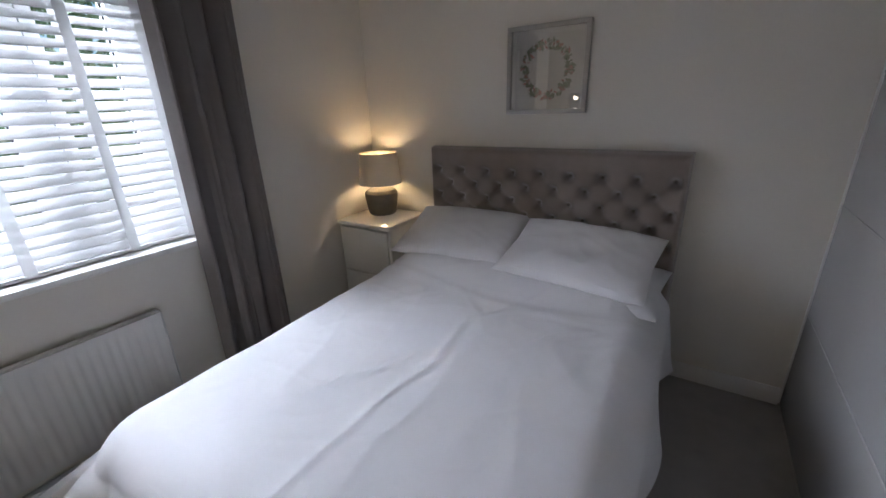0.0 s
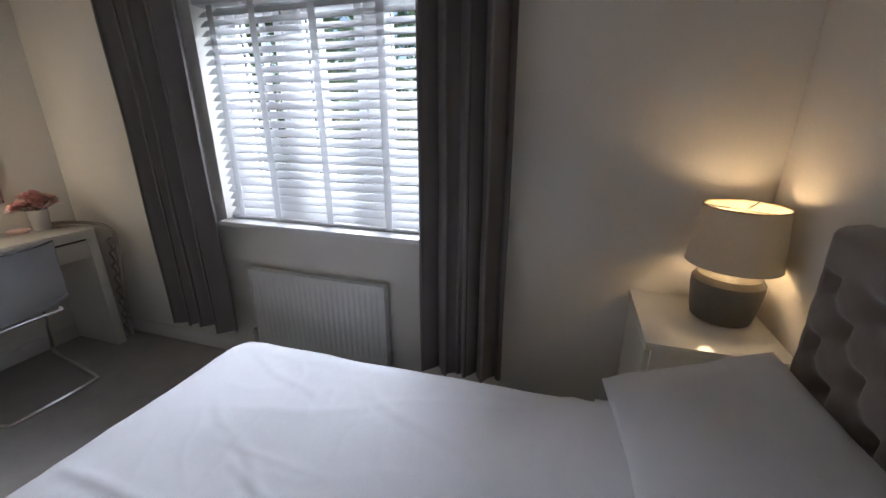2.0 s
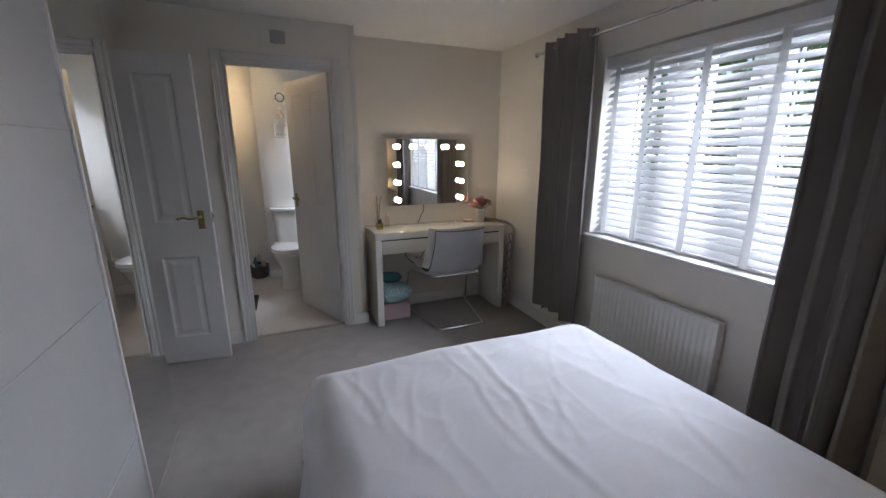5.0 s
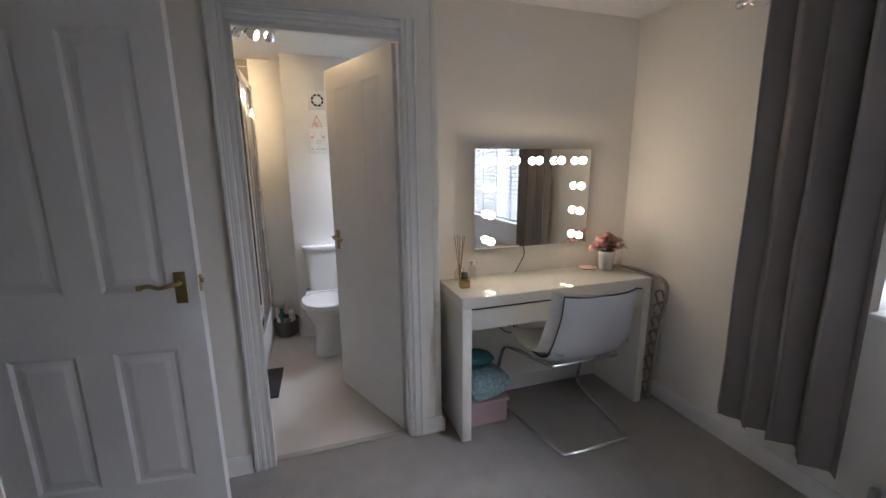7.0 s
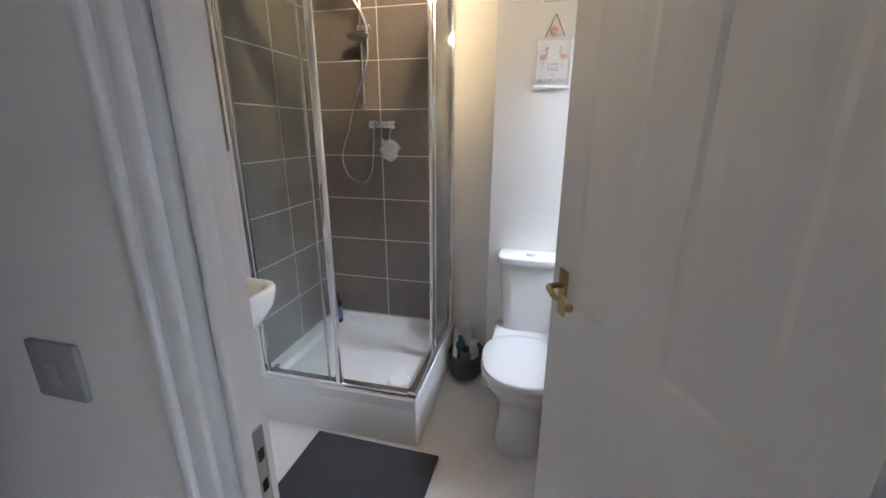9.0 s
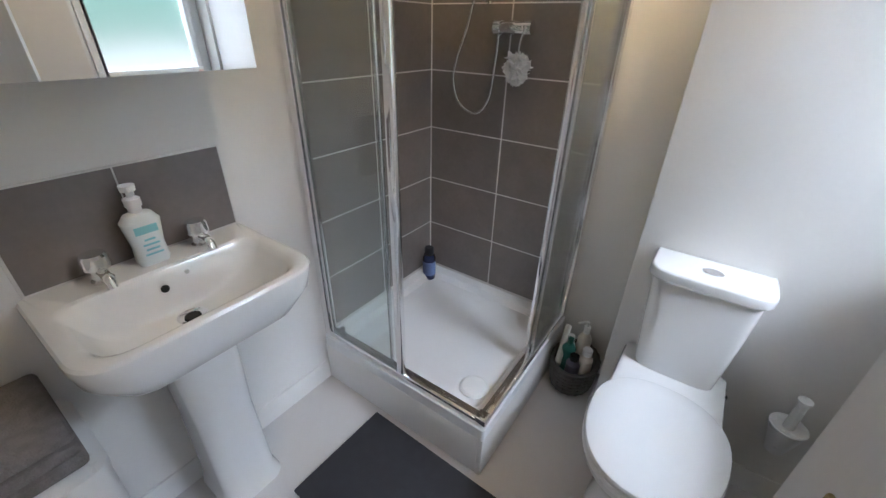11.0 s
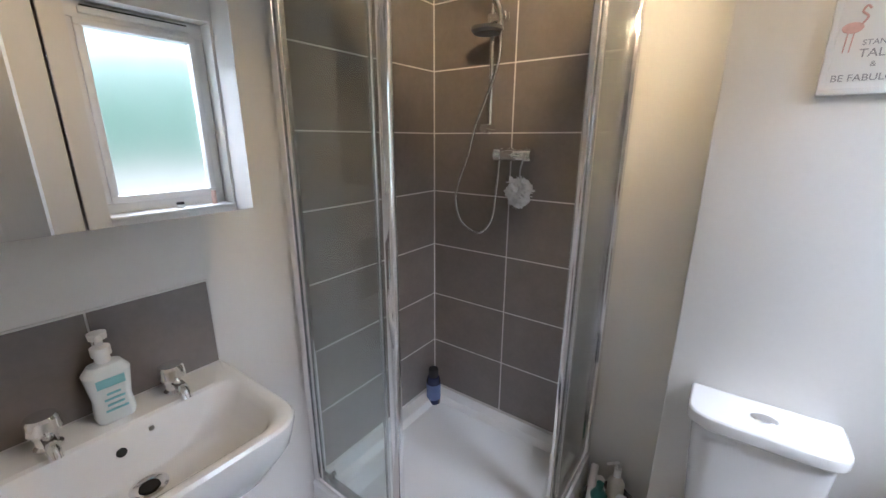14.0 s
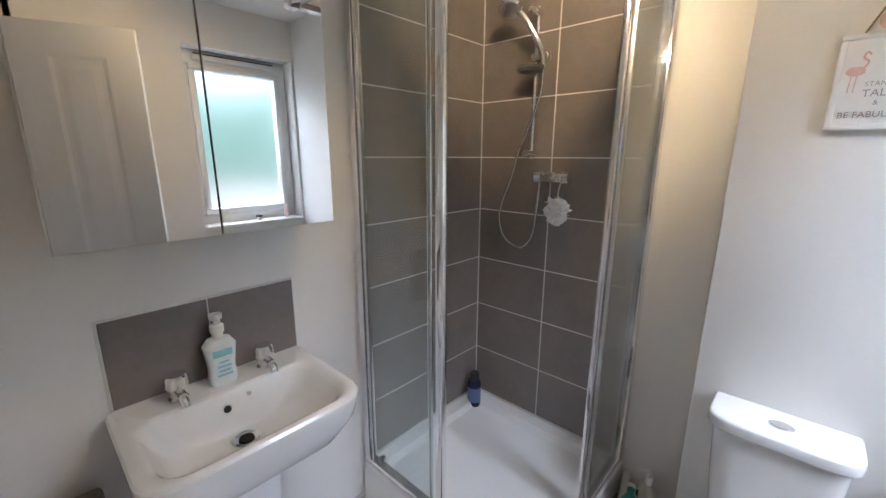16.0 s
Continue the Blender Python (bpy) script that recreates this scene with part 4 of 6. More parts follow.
dish = thing("trinket_dish", (-1.54, -1.335, VZ + 0.005), "small round pink dish on the dressing table", "dish")
part("dish", lathe([(0, 0), (0.045, 0), (0.056, 0.010), (0.053, 0.010), (0.043, 0.004), (0, 0.004)], (-1.54, -1.335, VZ + 0.005), 24), PALEP, dish)

rdf = thing("reed_diffuser", (-0.675, -1.335, VZ + 0.005), "glass reed diffuser with thin reeds", "diffuser")
part("bottle", lathe([(0, 0), (0.028, 0), (0.03, 0.01), (0.03, 0.06), (0.012, 0.08), (0.012, 0.10), (0.009, 0.10), (0, 0.1)], (-0.675, -1.335, VZ + 0.005), 18), AMBER, rdf)
for k in range(5):
    a = 1.2 * k
    part("reed", tube([(-0.675, -1.335, VZ + 0.02), (-0.675 + 0.03 * math.cos(a), -1.335 + 0.03 * math.sin(a), VZ + 0.27)], 0.0017, 5), ROPE, rdf)
pf = thing("perfume_bottle", (-0.657, -1.213, VZ + 0.005), "dark gold square perfume bottle", "perfume bottle")
part("bottle", box((-0.685, -1.232, VZ + 0.005), (-0.630, -1.195, VZ + 0.060), 0.006), PERFUME, pf)
part("cap", box((-0.673, -1.227, VZ + 0.060), (-0.642, -1.200, VZ + 0.090), 0.003), STEELD, pf)
pb = thing("perfume_bottle", (-0.752, -1.335, VZ + 0.005), "slim clear glass perfume bottle", "perfume bottle")
part("bottle", lathe([(0, 0), (0.02, 0), (0.021, 0.01), (0.021, 0.075), (0.01, 0.09), (0, 0.09)], (-0.752, -1.335, VZ + 0.005), 16), AMBER, pb)
part("cap", lathe([(0, 0.09), (0.012, 0.09), (0.012, 0.115), (0, 0.116)], (-0.752, -1.335, VZ + 0.005), 14), PLASTICW, pb)

# chair at the dressing table
ch = thing("cantilever_chair", (-1.20, -1.0, 0), "white shell chair on a bent chrome cantilever frame", "chair")
CXc = -1.206


def shell(u, v):
    prof = curve_points([(0, y, z) for y, z in ((-1.27, 0.465), (-1.17, 0.445), (-1.02, 0.430), (-0.90, 0.445), (-0.83, 0.525), (-0.79, 0.67), (-0.768, 0.815))], 6)
    i = min(int(v * (len(prof) - 1)), len(prof) - 2)
    p = prof[i].lerp(prof[i + 1], v * (len(prof) - 1) - i)
    w = 0.212 + 0.030 * math.sin(math.pi * min(1, 1.15 * v)) - 0.004 * v
    a = 2 * u - 1
    curl = 0.035 * abs(a) ** 3
    return (CXc + w * a, p.y - curl * (1 if v > 0.6 else 0.2), p.z + curl * (0.2 if v > 0.6 else 1))


part("shell", thick(grid(20, 40, shell), 0.006), SHELL, ch, "frosted white moulded seat shell")
edge = [shell(0, k / 30) for k in range(31)] + [shell(k / 16, 1) for k in range(1, 17)] + [shell(1, 1 - k / 30) for k in range(1, 31)]
part("rim", tube(edge, 0.006, 8), STEELD, ch, "dark metal rim")
for s in (-1, 1):
    part("leg", tube(curve_points([(CXc + s * a, y, z) for a, y, z in ((0.195, -0.89, 0.432), (0.23, -1.02, 0.418), (0.27, -1.15, 0.418), (0.288, -1.24, 0.39), (0.297, -1.285, 0.28), (0.30, -1.32, 0.10), (0.298, -1.325, 0.035), (0.285, -1.27, 0.013), (0.25, -1.06, 0.012), (0.212, -0.84, 0.012))], 6), 0.0105, 10), CHROME, ch)
part("floor_bar", tube(curve_points([(CXc - 0.212, -0.84, 0.012), (CXc - 0.198, -0.785, 0.012), (CXc - 0.16, -0.762, 0.012), (CXc + 0.16, -0.762, 0.012), (CXc + 0.198, -0.785, 0.012), (CXc + 0.212, -0.84, 0.012)], 6), 0.0105, 10), CHROME, ch)
part("seat_bar", tube([(CXc - 0.198, -0.895, 0.425), (CXc + 0.198, -0.895, 0.425)], 0.009, 10), CHROME, ch)
fur = thing("chair_throw", (CXc, -1.1, 0.45), "white fluffy throw on the chair seat", "throw")


def furf(u, v):
    x, y, z = shell(0.02 + 1.10 * u, 0.05 + 0.97 * v)
    rim = min(1, 8 * min(u, 1 - u, v, 1 - v))
    k = 0.006 + rim * (0.018 + 0.010 * noise.noise((u * 9, v * 9, 1)) + 0.006 * noise.noise((u * 30, v * 30, 5)))
    n = Vector((0, -0.2, 1)).lerp(Vector((0, -0.95, 0.25)), min(1, max(0, (v - 0.45) / 0.3)))
    return (x, y + n.y * k, z + n.z * k)


part("fleece", grid(60, 60, furf), FUR, fur)

# things under and beside the dressing table
sb = thing("storage_box", (-0.80, -1.20, 0), "pink storage box below the dressing table", "storage box")
part("box", box((-0.885, -1.36, 0.0), (-0.645, -1.12, 0.13), 0.015), PINKBOX, sb)
part("lid", box((-0.89, -1.365, 0.13), (-0.64, -1.115, 0.15), 0.006), PINKBOX, sb)


def cushion(name, m, w, h, t, material, label, seed):
    root = tagged(new(name), label, "cushion")
    root.location = m.translation
    b = bmesh.new()
    for s in (-1, 1):
        def f(u, v):
            a, c = 2 * u - 1, 2 * v - 1
            e = max(0, (1 - a ** 4) * (1 - c ** 4))
            return (a * w / 2, c * h / 2, s * t / 2 * e ** 0.5 + 0.01 * e * noise.noise((a * 6 + seed, c * 6, s)))
        grid(26, 26, f, b)
    bmesh.ops.remove_doubles(b, verts=b.verts, dist=1e-4)
    bmesh.ops.recalc_face_normals(b, faces=b.faces)
    part("cover", moved(b, m), material, root)


cushion("cushion", pose(-0.762, -1.215, 0.222, 8, 5, 8), 0.255, 0.25, 0.16, TEAL, "pale teal fluffy cushion on the storage box", 2)
cushion("cushion", pose(-0.735, -1.28, 0.34, 18, -8, 4), 0.19, 0.18, 0.09, TEALD, "dark teal folded cushion on top of another", 6)
hg = thing("hanging_organiser", (-1.805, -1.15, 0.76), "grey woven strip with loops hanging beside the dressing table", "hanging organiser")
b = bmesh.new()
path = curve_points([(-1.70, -1.34, VZ + 0.016), (-1.765, -1.22, VZ + 0.016), (-1.80, -1.08, VZ + 0.010), (-1.815, -1.00, VZ - 0.025), (-1.815, -0.985, VZ - 0.10), (-1.795, -0.99, 0.45), (-1.772, -1.0, 0.15), (-1.765, -1.0, 0.03)], 6)
merge(b, tube(path, 0.011, 8))
part("strip", b, RATTAN, hg)
for k in range(8):
    z = 0.09 + 0.082 * k
    xk = -1.768 - 0.055 * (z / 0.75)
    part("loop", tube([(xk + 0.006 * math.sin(3 * a), -1.028 + 0.030 * math.cos(a), z + 0.036 * math.sin(a)) for a in [2 * math.pi * i / 18 for i in range(18)]], 0.0065, 7, closed=True), RATTAN, hg)
part("wire", tube(curve_points([(-0.95, -1.38, VZ - 0.2), (-0.92, -1.37, 0.50), (-1.02, -1.36, 0.42), (-1.12, -1.37, 0.55), (-1.15, -1.38, VZ - 0.18)], 6), 0.003, 6), BLACK, thing("power_cable", (-1.0, -1.37, 0.4), "black power cable looping below the dressing table", "cable"))
# sensor over the bathroom door, light switch
sm = thing("wall_sensor", (0.005, YB, 2.12), "small square grey sensor above the bathroom door", "sensor")
part("body", box((-0.043, YB + 0.0005, 2.125), (0.053, YB + 0.022, 2.205), 0.006), HANDLEC, sm)
part("sensor_lens", box((-0.02, YB + 0.021, 2.150), (0.03, YB + 0.026, 2.180), 0.003), HANDLEC, sm)
sw = thing("light_switch", (0.617, YB, 1.035), "grey glossy light switch beside the bathroom door", "light switch")
part("plate", box((0.575, YB + 0.0005, 1.035), (0.66, YB + 0.010, 1.12), 0.004), GREYPL, sw)
part("rocker", box((0.607, YB + 0.009, 1.062), (0.628, YB + 0.014, 1.092), 0.002), GREYPL, sw)

# ---- bathroom: shower ----
TZ = 0.245
tray = thing("shower_tray", (0.88, -2.62, 0), "white raised square shower tray on a panelled riser", "shower tray")
TX0, TX1, TY0, TY1 = 0.483, XE - 0.012, YS + 0.012, -2.235
b = box((TX0, TY0, 0.0), (TX0 + 0.02, TY1, TZ - 0.055), 0.002)
box((TX0 + 0.02, TY1 - 0.02, 0.0), (TX1, TY1, TZ - 0.055), 0.002, bm=b)
part("riser", b, TRIM, tray, "white riser panel with a low plinth")
b = bmesh.new()
lv = [(0.0, TZ - 0.055), (0.0, TZ - 0.006), (0.006, TZ), (0.045, TZ), (0.058, TZ - 0.004), (0.075, TZ - 0.03), (0.11, TZ - 0.036)]
rings = []
for ins, z in lv:
    rr = 0.012 + 0.35 * ins
    ring = []
    for cx, cy, a0 in ((TX1 - ins - rr, TY1 - ins - rr, 0), (TX0 + ins + rr, TY1 - ins - rr, 90), (TX0 + ins + rr, TY0 + ins + rr, 180), (TX1 - ins - rr, TY0 + ins + rr, 270)):
        for k in range(6):
            a = radians(a0 + 18 * k)
            ring.append(b.verts.new((cx + rr * math.cos(a), cy + rr * math.sin(a), z)))
    rings.append(ring)
for p, q in zip(rings, rings[1:]):
    for k in range(24):
        b.faces.new((p[k], p[(k + 1) % 24], q[(k + 1) % 24], q[k]))
b.faces.new(rings[-1])
bmesh.ops.recalc_face_normals(b, faces=b.faces)
part("tray", b, ACRYL, tray)
part("waste", lathe([(0, 0.0), (0.055, 0.0), (0.055, 0.006), (0.045, 0.012), (0.0, 0.013)], (0.62, -2.40, TZ - 0.036), 28), PLASTICW, tray, "round white drain cover")

en = thing("shower_enclosure", (0.88, -2.62, TZ), "corner shower enclosure with chrome framed sliding glass doors", "shower enclosure")
EZ0, EZ1 = TZ + 0.003, 2.06
GX, GY = 0.505, -2.262          # glass planes of the side and of the front


def rail(a, b_, w=0.018, h=0.03):
    lo = [min(p, q) for p, q in zip(a, b_)]
    hi = [max(p, q) for p, q in zip(a, b_)]
    return box((lo[0] - (w if lo[0] == hi[0] else 0), lo[1] - (w if lo[1] == hi[1] else 0), lo[2] - h / 2), (hi[0] + (w if lo[0] == hi[0] else 0), hi[1] + (w if lo[1] == hi[1] else 0), hi[2] + h / 2), 0.004)


for z, h in ((EZ0 + 0.012, 0.022), (EZ1, 0.045)):
    part("front_rail", rail((GX - 0.015, GY, z), (TX1 - 0.03, GY, z), h=h), CHROME, en)
    part("side_rail", rail((GX, TY0 + 0.03, z), (GX, GY - 0.018, z), h=h), CHROME, en)
part("wall_profile", box((TX1 - 0.032, GY - 0.02, EZ0), (TX1, GY + 0.02, EZ1 + 0.02), 0.004), CHROME, en)
part("wall_profile", box((GX - 0.02, TY0, EZ0), (GX + 0.02, TY0 + 0.032, EZ1 + 0.02), 0.004), CHROME, en)
fixed = part("fixed_panel", box((0.915, GY - 0.012, EZ0 + 0.02), (TX1 - 0.03, GY - 0.006, EZ1 - 0.02)), GREENGLASS, en, "fixed clear glass panel")
part("edge_seal", box((0.907, GY - 0.014, EZ0 + 0.02), (0.918, GY - 0.003, EZ1 - 0.02), 0.002), SATIN, fixed)
side = part("side_panel", box((GX - 0.004, TY0 + 0.03, EZ0 + 0.02), (GX + 0.002, -2.655, EZ1 - 0.02)), GREENGLASS, en, "fixed clear glass panel")
part("edge_seal", box((GX - 0.007, -2.660, EZ0 + 0.02), (GX + 0.005, -2.647, EZ1 - 0.02), 0.002), SATIN, side)
door1 = part("sliding_door", box((0.865, GY + 0.006, EZ0 + 0.022), (1.225, GY + 0.012, EZ1 - 0.022)), GREENGLASS, en, "open sliding glass door")
part("door_stile", box((0.835, GY - 0.002, EZ0 + 0.02), (0.868, GY + 0.020, EZ1 - 0.02), 0.006), CHROME, door1)
part("door_stile", box((1.218, GY + 0.002, EZ0 + 0.02), (1.230, GY + 0.016, EZ1 - 0.02), 0.004), SATIN, door1)
door2 = part("sliding_door", box((GX + 0.008, -2.955, EZ0 + 0.022), (GX + 0.014, -2.640, EZ1 - 0.022)), GREENGLASS, en, "open sliding glass door")
part("door_stile", box((GX + 0.004, -2.646, EZ0 + 0.02), (GX + 0.022, -2.620, EZ1 - 0.02), 0.006), CHROME, door2)
part("door_stile", box((GX + 0.004, -2.960, EZ0 + 0.02), (GX + 0.018, -2.947, EZ1 - 0.02), 0.004), SATIN, door2)
part("corner_connector", box((GX - 0.02, GY - 0.02, EZ0), (GX + 0.02, GY + 0.02, EZ0 + 0.035), 0.005), CHROME, en)
part("corner_connector", box((GX - 0.022, GY - 0.022, EZ1 - 0.03), (GX + 0.022, GY + 0.022, EZ1 + 0.03), 0.005), CHROME, en)
for x in (0.88, 1.20):
    part("roller", moved(lathe([(0, -0.006), (0.012, -0.006), (0.012, 0.006), (0, 0.006)], steps=14), pose(x, GY - 0.018, EZ0 + 0.03, 90, 0, 0)), SATIN, en)
for g in en.children_recursive:
    if g.data.materials[0] == GREENGLASS:
        g.visible_shadow = False

# shower mixer on its riser rail
SXr, SYr = 0.975, YS + 0.055
mx = thing("shower_mixer", (SXr, SYr, 1.4), "chrome shower mixer with riser rail, hose and hand shower", "shower")
part("riser_rail", tube([(SXr, SYr, 1.48), (SXr, SYr, 2.06)], 0.009, 12), CHROME, mx)
for z in (1.50, 2.04):
    b = moved(lathe([(0, -0.05), (0.016, -0.05), (0.016, 0.012), (0.012, 0.016), (0, 0.016)], steps=16), pose(SXr, SYr, z, 90, 0, 0))
    part("rail_bracket", b, CHROME, mx)
part("slider", box((SXr - 0.062, SYr - 0.012, 1.858), (SXr + 0.016, SYr + 0.020, 1.890), 0.008), CHROME, mx)
part("soap_dish", lathe([(0, 0), (0.046, 0.0), (0.056, 0.010), (0.058, 0.020), (0.052, 0.020), (0.044, 0.006), (0, 0.005)], (SXr - 0.005, SYr + 0.05, 1.815), 24), SMOKY, mx, "smoky plastic soap dish clipped to the rail")
hs = curve_points([(SXr - 0.052, SYr + 0.035, 1.83), (SXr - 0.046, SYr + 0.045, 1.89), (SXr - 0.005, SYr + 0.075, 1.98), (SXr + 0.045, SYr + 0.105, 2.045)], 6)
part("hand_shower", merge(tube(hs, 0.0125, 12), lathe([(0, -0.026), (0.040, -0.026), (0.045, -0.016), (0.038, 0.008), (0.016, 0.024), (0, 0.026)], steps=24), pose(SXr + 0.055, SYr + 0.115, 2.05, 24, 12, 0)), CHROME, mx)
vz = 1.405
part("valve_body", moved(lathe([(0, -0.05), (0.019, -0.05), (0.022, -0.042), (0.022, 0.042), (0.019, 0.05), (0, 0.05)], steps=18), pose(0.87, YS + 0.06, vz, 0, 90, 0)), CHROME, mx)
for x in (0.808, 0.932):
    part("valve_knob", moved(lathe([(0, -0.014), (0.024, -0.014), (0.026, 0.010), (0.021, 0.014), (0, 0.014)], steps=18), pose(x, YS + 0.06, vz, 0, 90, 0)), CHROME, mx)
for x in (0.838, 0.902):
    part("wall_union", moved(lathe([(0, 0), (0.026, 0), (0.026, 0.008), (0.013, 0.012), (0.013, 0.045), (0, 0.045)], steps=16), pose(x, YS + 0.0095, vz, -90, 0, 0)), CHROME, mx)
hose = curve_points([(0.925, YS + 0.06, vz - 0.02), (0.932, YS + 0.062, 1.28), (0.948, YS + 0.065, 1.15), (1.004, YS + 0.068, 1.092), (1.085, YS + 0.068, 1.125), (1.118, YS + 0.068, 1.213), (1.100, YS + 0.07, 1.30), (1.063, YS + 0.07, 1.391), (1.027, YS + 0.075, 1.508), (0.972, YS + 0.085, 1.617), (0.925, YS + 0.095, 1.73), (SXr - 0.052, SYr + 0.035, 1.83)], 9)
part("hose", tube(hose, 0.006, 9), SATIN, mx, "flexible metal shower hose")
pf = thing("bath_puff", (0.832, YS + 0.10, 1.30), "white mesh bath puff hanging from the shower valve", "bath puff")
rnd = random.Random(2)
b = bmesh.new()
for k in range(170):
    d = Vector((rnd.gauss(0, 1), rnd.gauss(0, 1), rnd.gauss(0, 1))).normalized()
    e = d.orthogonal().normalized()
    f_ = d.cross(e)
    c = Vector((0.822, YS + 0.095, 1.275)) + Vector((rnd.gauss(0, 0.008), 0, rnd.gauss(0, 0.010)))
    ring = [b.verts.new(c + d * (0.036 + 0.007 * math.sin(3 * a + k)) + (e * math.cos(a) + f_ * math.sin(a)) * (0.015 + 0.003 * math.sin(5 * a))) for a in [2 * math.pi * i / 10 for i in range(10)]]
    mid = b.verts.new(c + d * 0.02)
    for i in range(10):
        b.faces.new((ring[i], ring[(i + 1) % 10], mid))
part("mesh_puff", b, translucent_mat("white_mesh", (0.8, 0.8, 0.8), 0.4), pf)
part("cord", tube(curve_points([(0.808, YS + 0.088, 1.41), (0.820, YS + 0.095, 1.36), (0.822, YS + 0.095, 1.31)], 5), 0.003, 6), WHITE_CABLE, pf)


def bottle(name, at, prof, cap, body, capm, label, pump=None, band=None):
    root = thing(name, at, label, "bottle")
    part("bottle", lathe(prof, at, 20), body, root)
    part("cap", lathe(cap, at, 16), capm, root)
    if band:
        part("label", lathe(band[0], at, 20), band[1], root)
    if pump:
        x, y, z = at
        part("pump", tube(curve_points([(x, y, z + pump), (x, y, z + pump + 0.03), (x + 0.012, y + 0.01, z + pump + 0.034), (x + 0.035, y + 0.025, z + pump + 0.028)], 5), 0.005, 8), capm, root)
    return root


bottle("shampoo_bottle", (1.215, YS + 0.10, TZ - 0.036), [(0, 0), (0.032, 0), (0.034, 0.006), (0.034, 0.125), (0.028, 0.145), (0, 0.147)], [(0, 0.147), (0.024, 0.147), (0.024, 0.185), (0.02, 0.19), (0, 0.19)], NAVY, BLACK, "navy shampoo bottle standing in the shower corner", band=([(0.0345, 0.03), (0.0347, 0.11)], NAVYL))

# ---- bathroom: toilet ----


def loop(x0, x1, y0, y1, r_front, r_back, z, n=8):
    """A rounded outline: the front (small x) corners with one radius, the back ones with another."""
    out = []
    for cx, cy, a0, r_ in ((x1 - r_back, y1 - r_back, 0, r_back), (x0 + r_front, y1 - r_front, 90, r_front), (x0 + r_front, y0 + r_front, 180, r_front), (x1 - r_back, y0 + r_back, 270, r_back)):
        for k in range(n):
            a = radians(a0 + 90 * k / (n - 1))
            out.append((cx + r_ * math.cos(a), cy + r_ * math.sin(a), z))
    return out


def skin(loops, close_first=True, close_last=True):
    b = bmesh.new()
    rs = [[b.verts.new(p) for p in l] for l in loops]
    n = len(rs[0])
    for p, q in zip(rs, rs[1:]):
        for k in range(n):
            b.faces.new((p[k], p[(k + 1) % n], q[(k + 1) % n], q[k]))
    if close_first:
        b.faces.new(rs[0][::-1])
    if close_last:
        b.faces.new(rs[-1])
    bmesh.ops.recalc_face_normals(b, faces=b.faces)
    return b


wc = thing("toilet", (0.04, -2.45, 0), "white close-coupled toilet with the lid closed", "toilet")
CX = 0.04


def tank(hw, back, front, n=14):
    """A flat-backed outline with a gently bowed front and round corners."""
    pts = [(CX + hw, YT + back)]
    for k in range(n + 1):
        a = math.pi * k / n
        c, q = math.cos(a), math.sin(a)
        pts.append((CX + hw * math.copysign(abs(c) ** 0.42, c), YT + front * 0.62 + front * 0.38 * q ** 0.75))
    return pts + [(CX - hw, YT + back)]


part("cistern", skin([[(x, y, z) for x, y in tank(hw, 0.004, fr)] for hw, fr, z in ((0.100, 0.112, 0.402), (0.112, 0.124, 0.408), (0.118, 0.130, 0.45), (0.132, 0.140, 0.62), (0.142, 0.146, 0.775))]), CERAMIC, wc)
part("cistern_lid", prism(tank(0.155, 0.002, 0.160), 0.775, 0.813, 0.010), CERAMIC, wc)
fb = part("flush_button", lathe([(0, 0), (0.024, 0), (0.024, 0.004), (0.021, 0.006), (0, 0.006)], (CX, YT + 0.09, 0.813), 24, (1.15, 0.8)), CHROME, wc, "oval chrome flush button")


def egg(w, l0, l1, cy, n=40):
    """An egg-shaped outline, wider at the back."""
    out = []
    for k in range(n):
        a = 2 * math.pi * k / n
        s = math.sin(a)
        out.append((CX + w * math.copysign(abs(math.cos(a)) ** 0.85, math.cos(a)), cy + (l1 if s > 0 else l0) * math.copysign(abs(s) ** 0.9, s)))
    return out


SEATY = -2.40
part("seat", prism(egg(0.182, 0.17, 0.24, SEATY), 0.405, 0.425, 0.006), PLASTICW, wc)
part("lid", skin([[(CX + (x - CX) * k, SEATY + (y - SEATY) * k, z) for x, y in egg(0.180, 0.172, 0.238, SEATY)] for k, z in ((1, 0.427), (1, 0.438), (0.985, 0.4445), (0.955, 0.4475), (0.7, 0.4505), (0.3, 0.452))]), CERAMIC, wc, "closed white plastic toilet lid")
b = bmesh.new()
rings = []
for z, w, l0, l1, cy in ((0.0, 0.115, 0.20, 0.135, -2.42), (0.03, 0.112, 0.20, 0.13, -2.42), (0.14, 0.10, 0.20, 0.12, -2.43), (0.24, 0.115, 0.21, 0.15, -2.43), (0.32, 0.15, 0.20, 0.20, -2.41), (0.375, 0.172, 0.19, 0.228, SEATY), (0.402, 0.172, 0.19, 0.228, SEATY)):
    rings.append([b.verts.new((x, y, z)) for x, y in egg(w, l0, l1, cy)])
for p, q in zip(rings, rings[1:]):
    for k in range(40):
        b.faces.new((p[k], p[(k + 1) % 40], q[(k + 1) % 40], q[k]))
b.faces.new(rings[0][::-1])
b.faces.new(rings[-1])
part("bowl", b, CERAMIC, wc)
part("back_body", box((CX - 0.10, YT + 0.01, 0.0), (CX + 0.10, -2.55, 0.402), 0.02), CERAMIC, wc)
part("bowl_flange", box((CX - 0.158, YT + 0.01, 0.33), (CX + 0.158, -2.50, 0.434), 0.022), CERAMIC, wc)

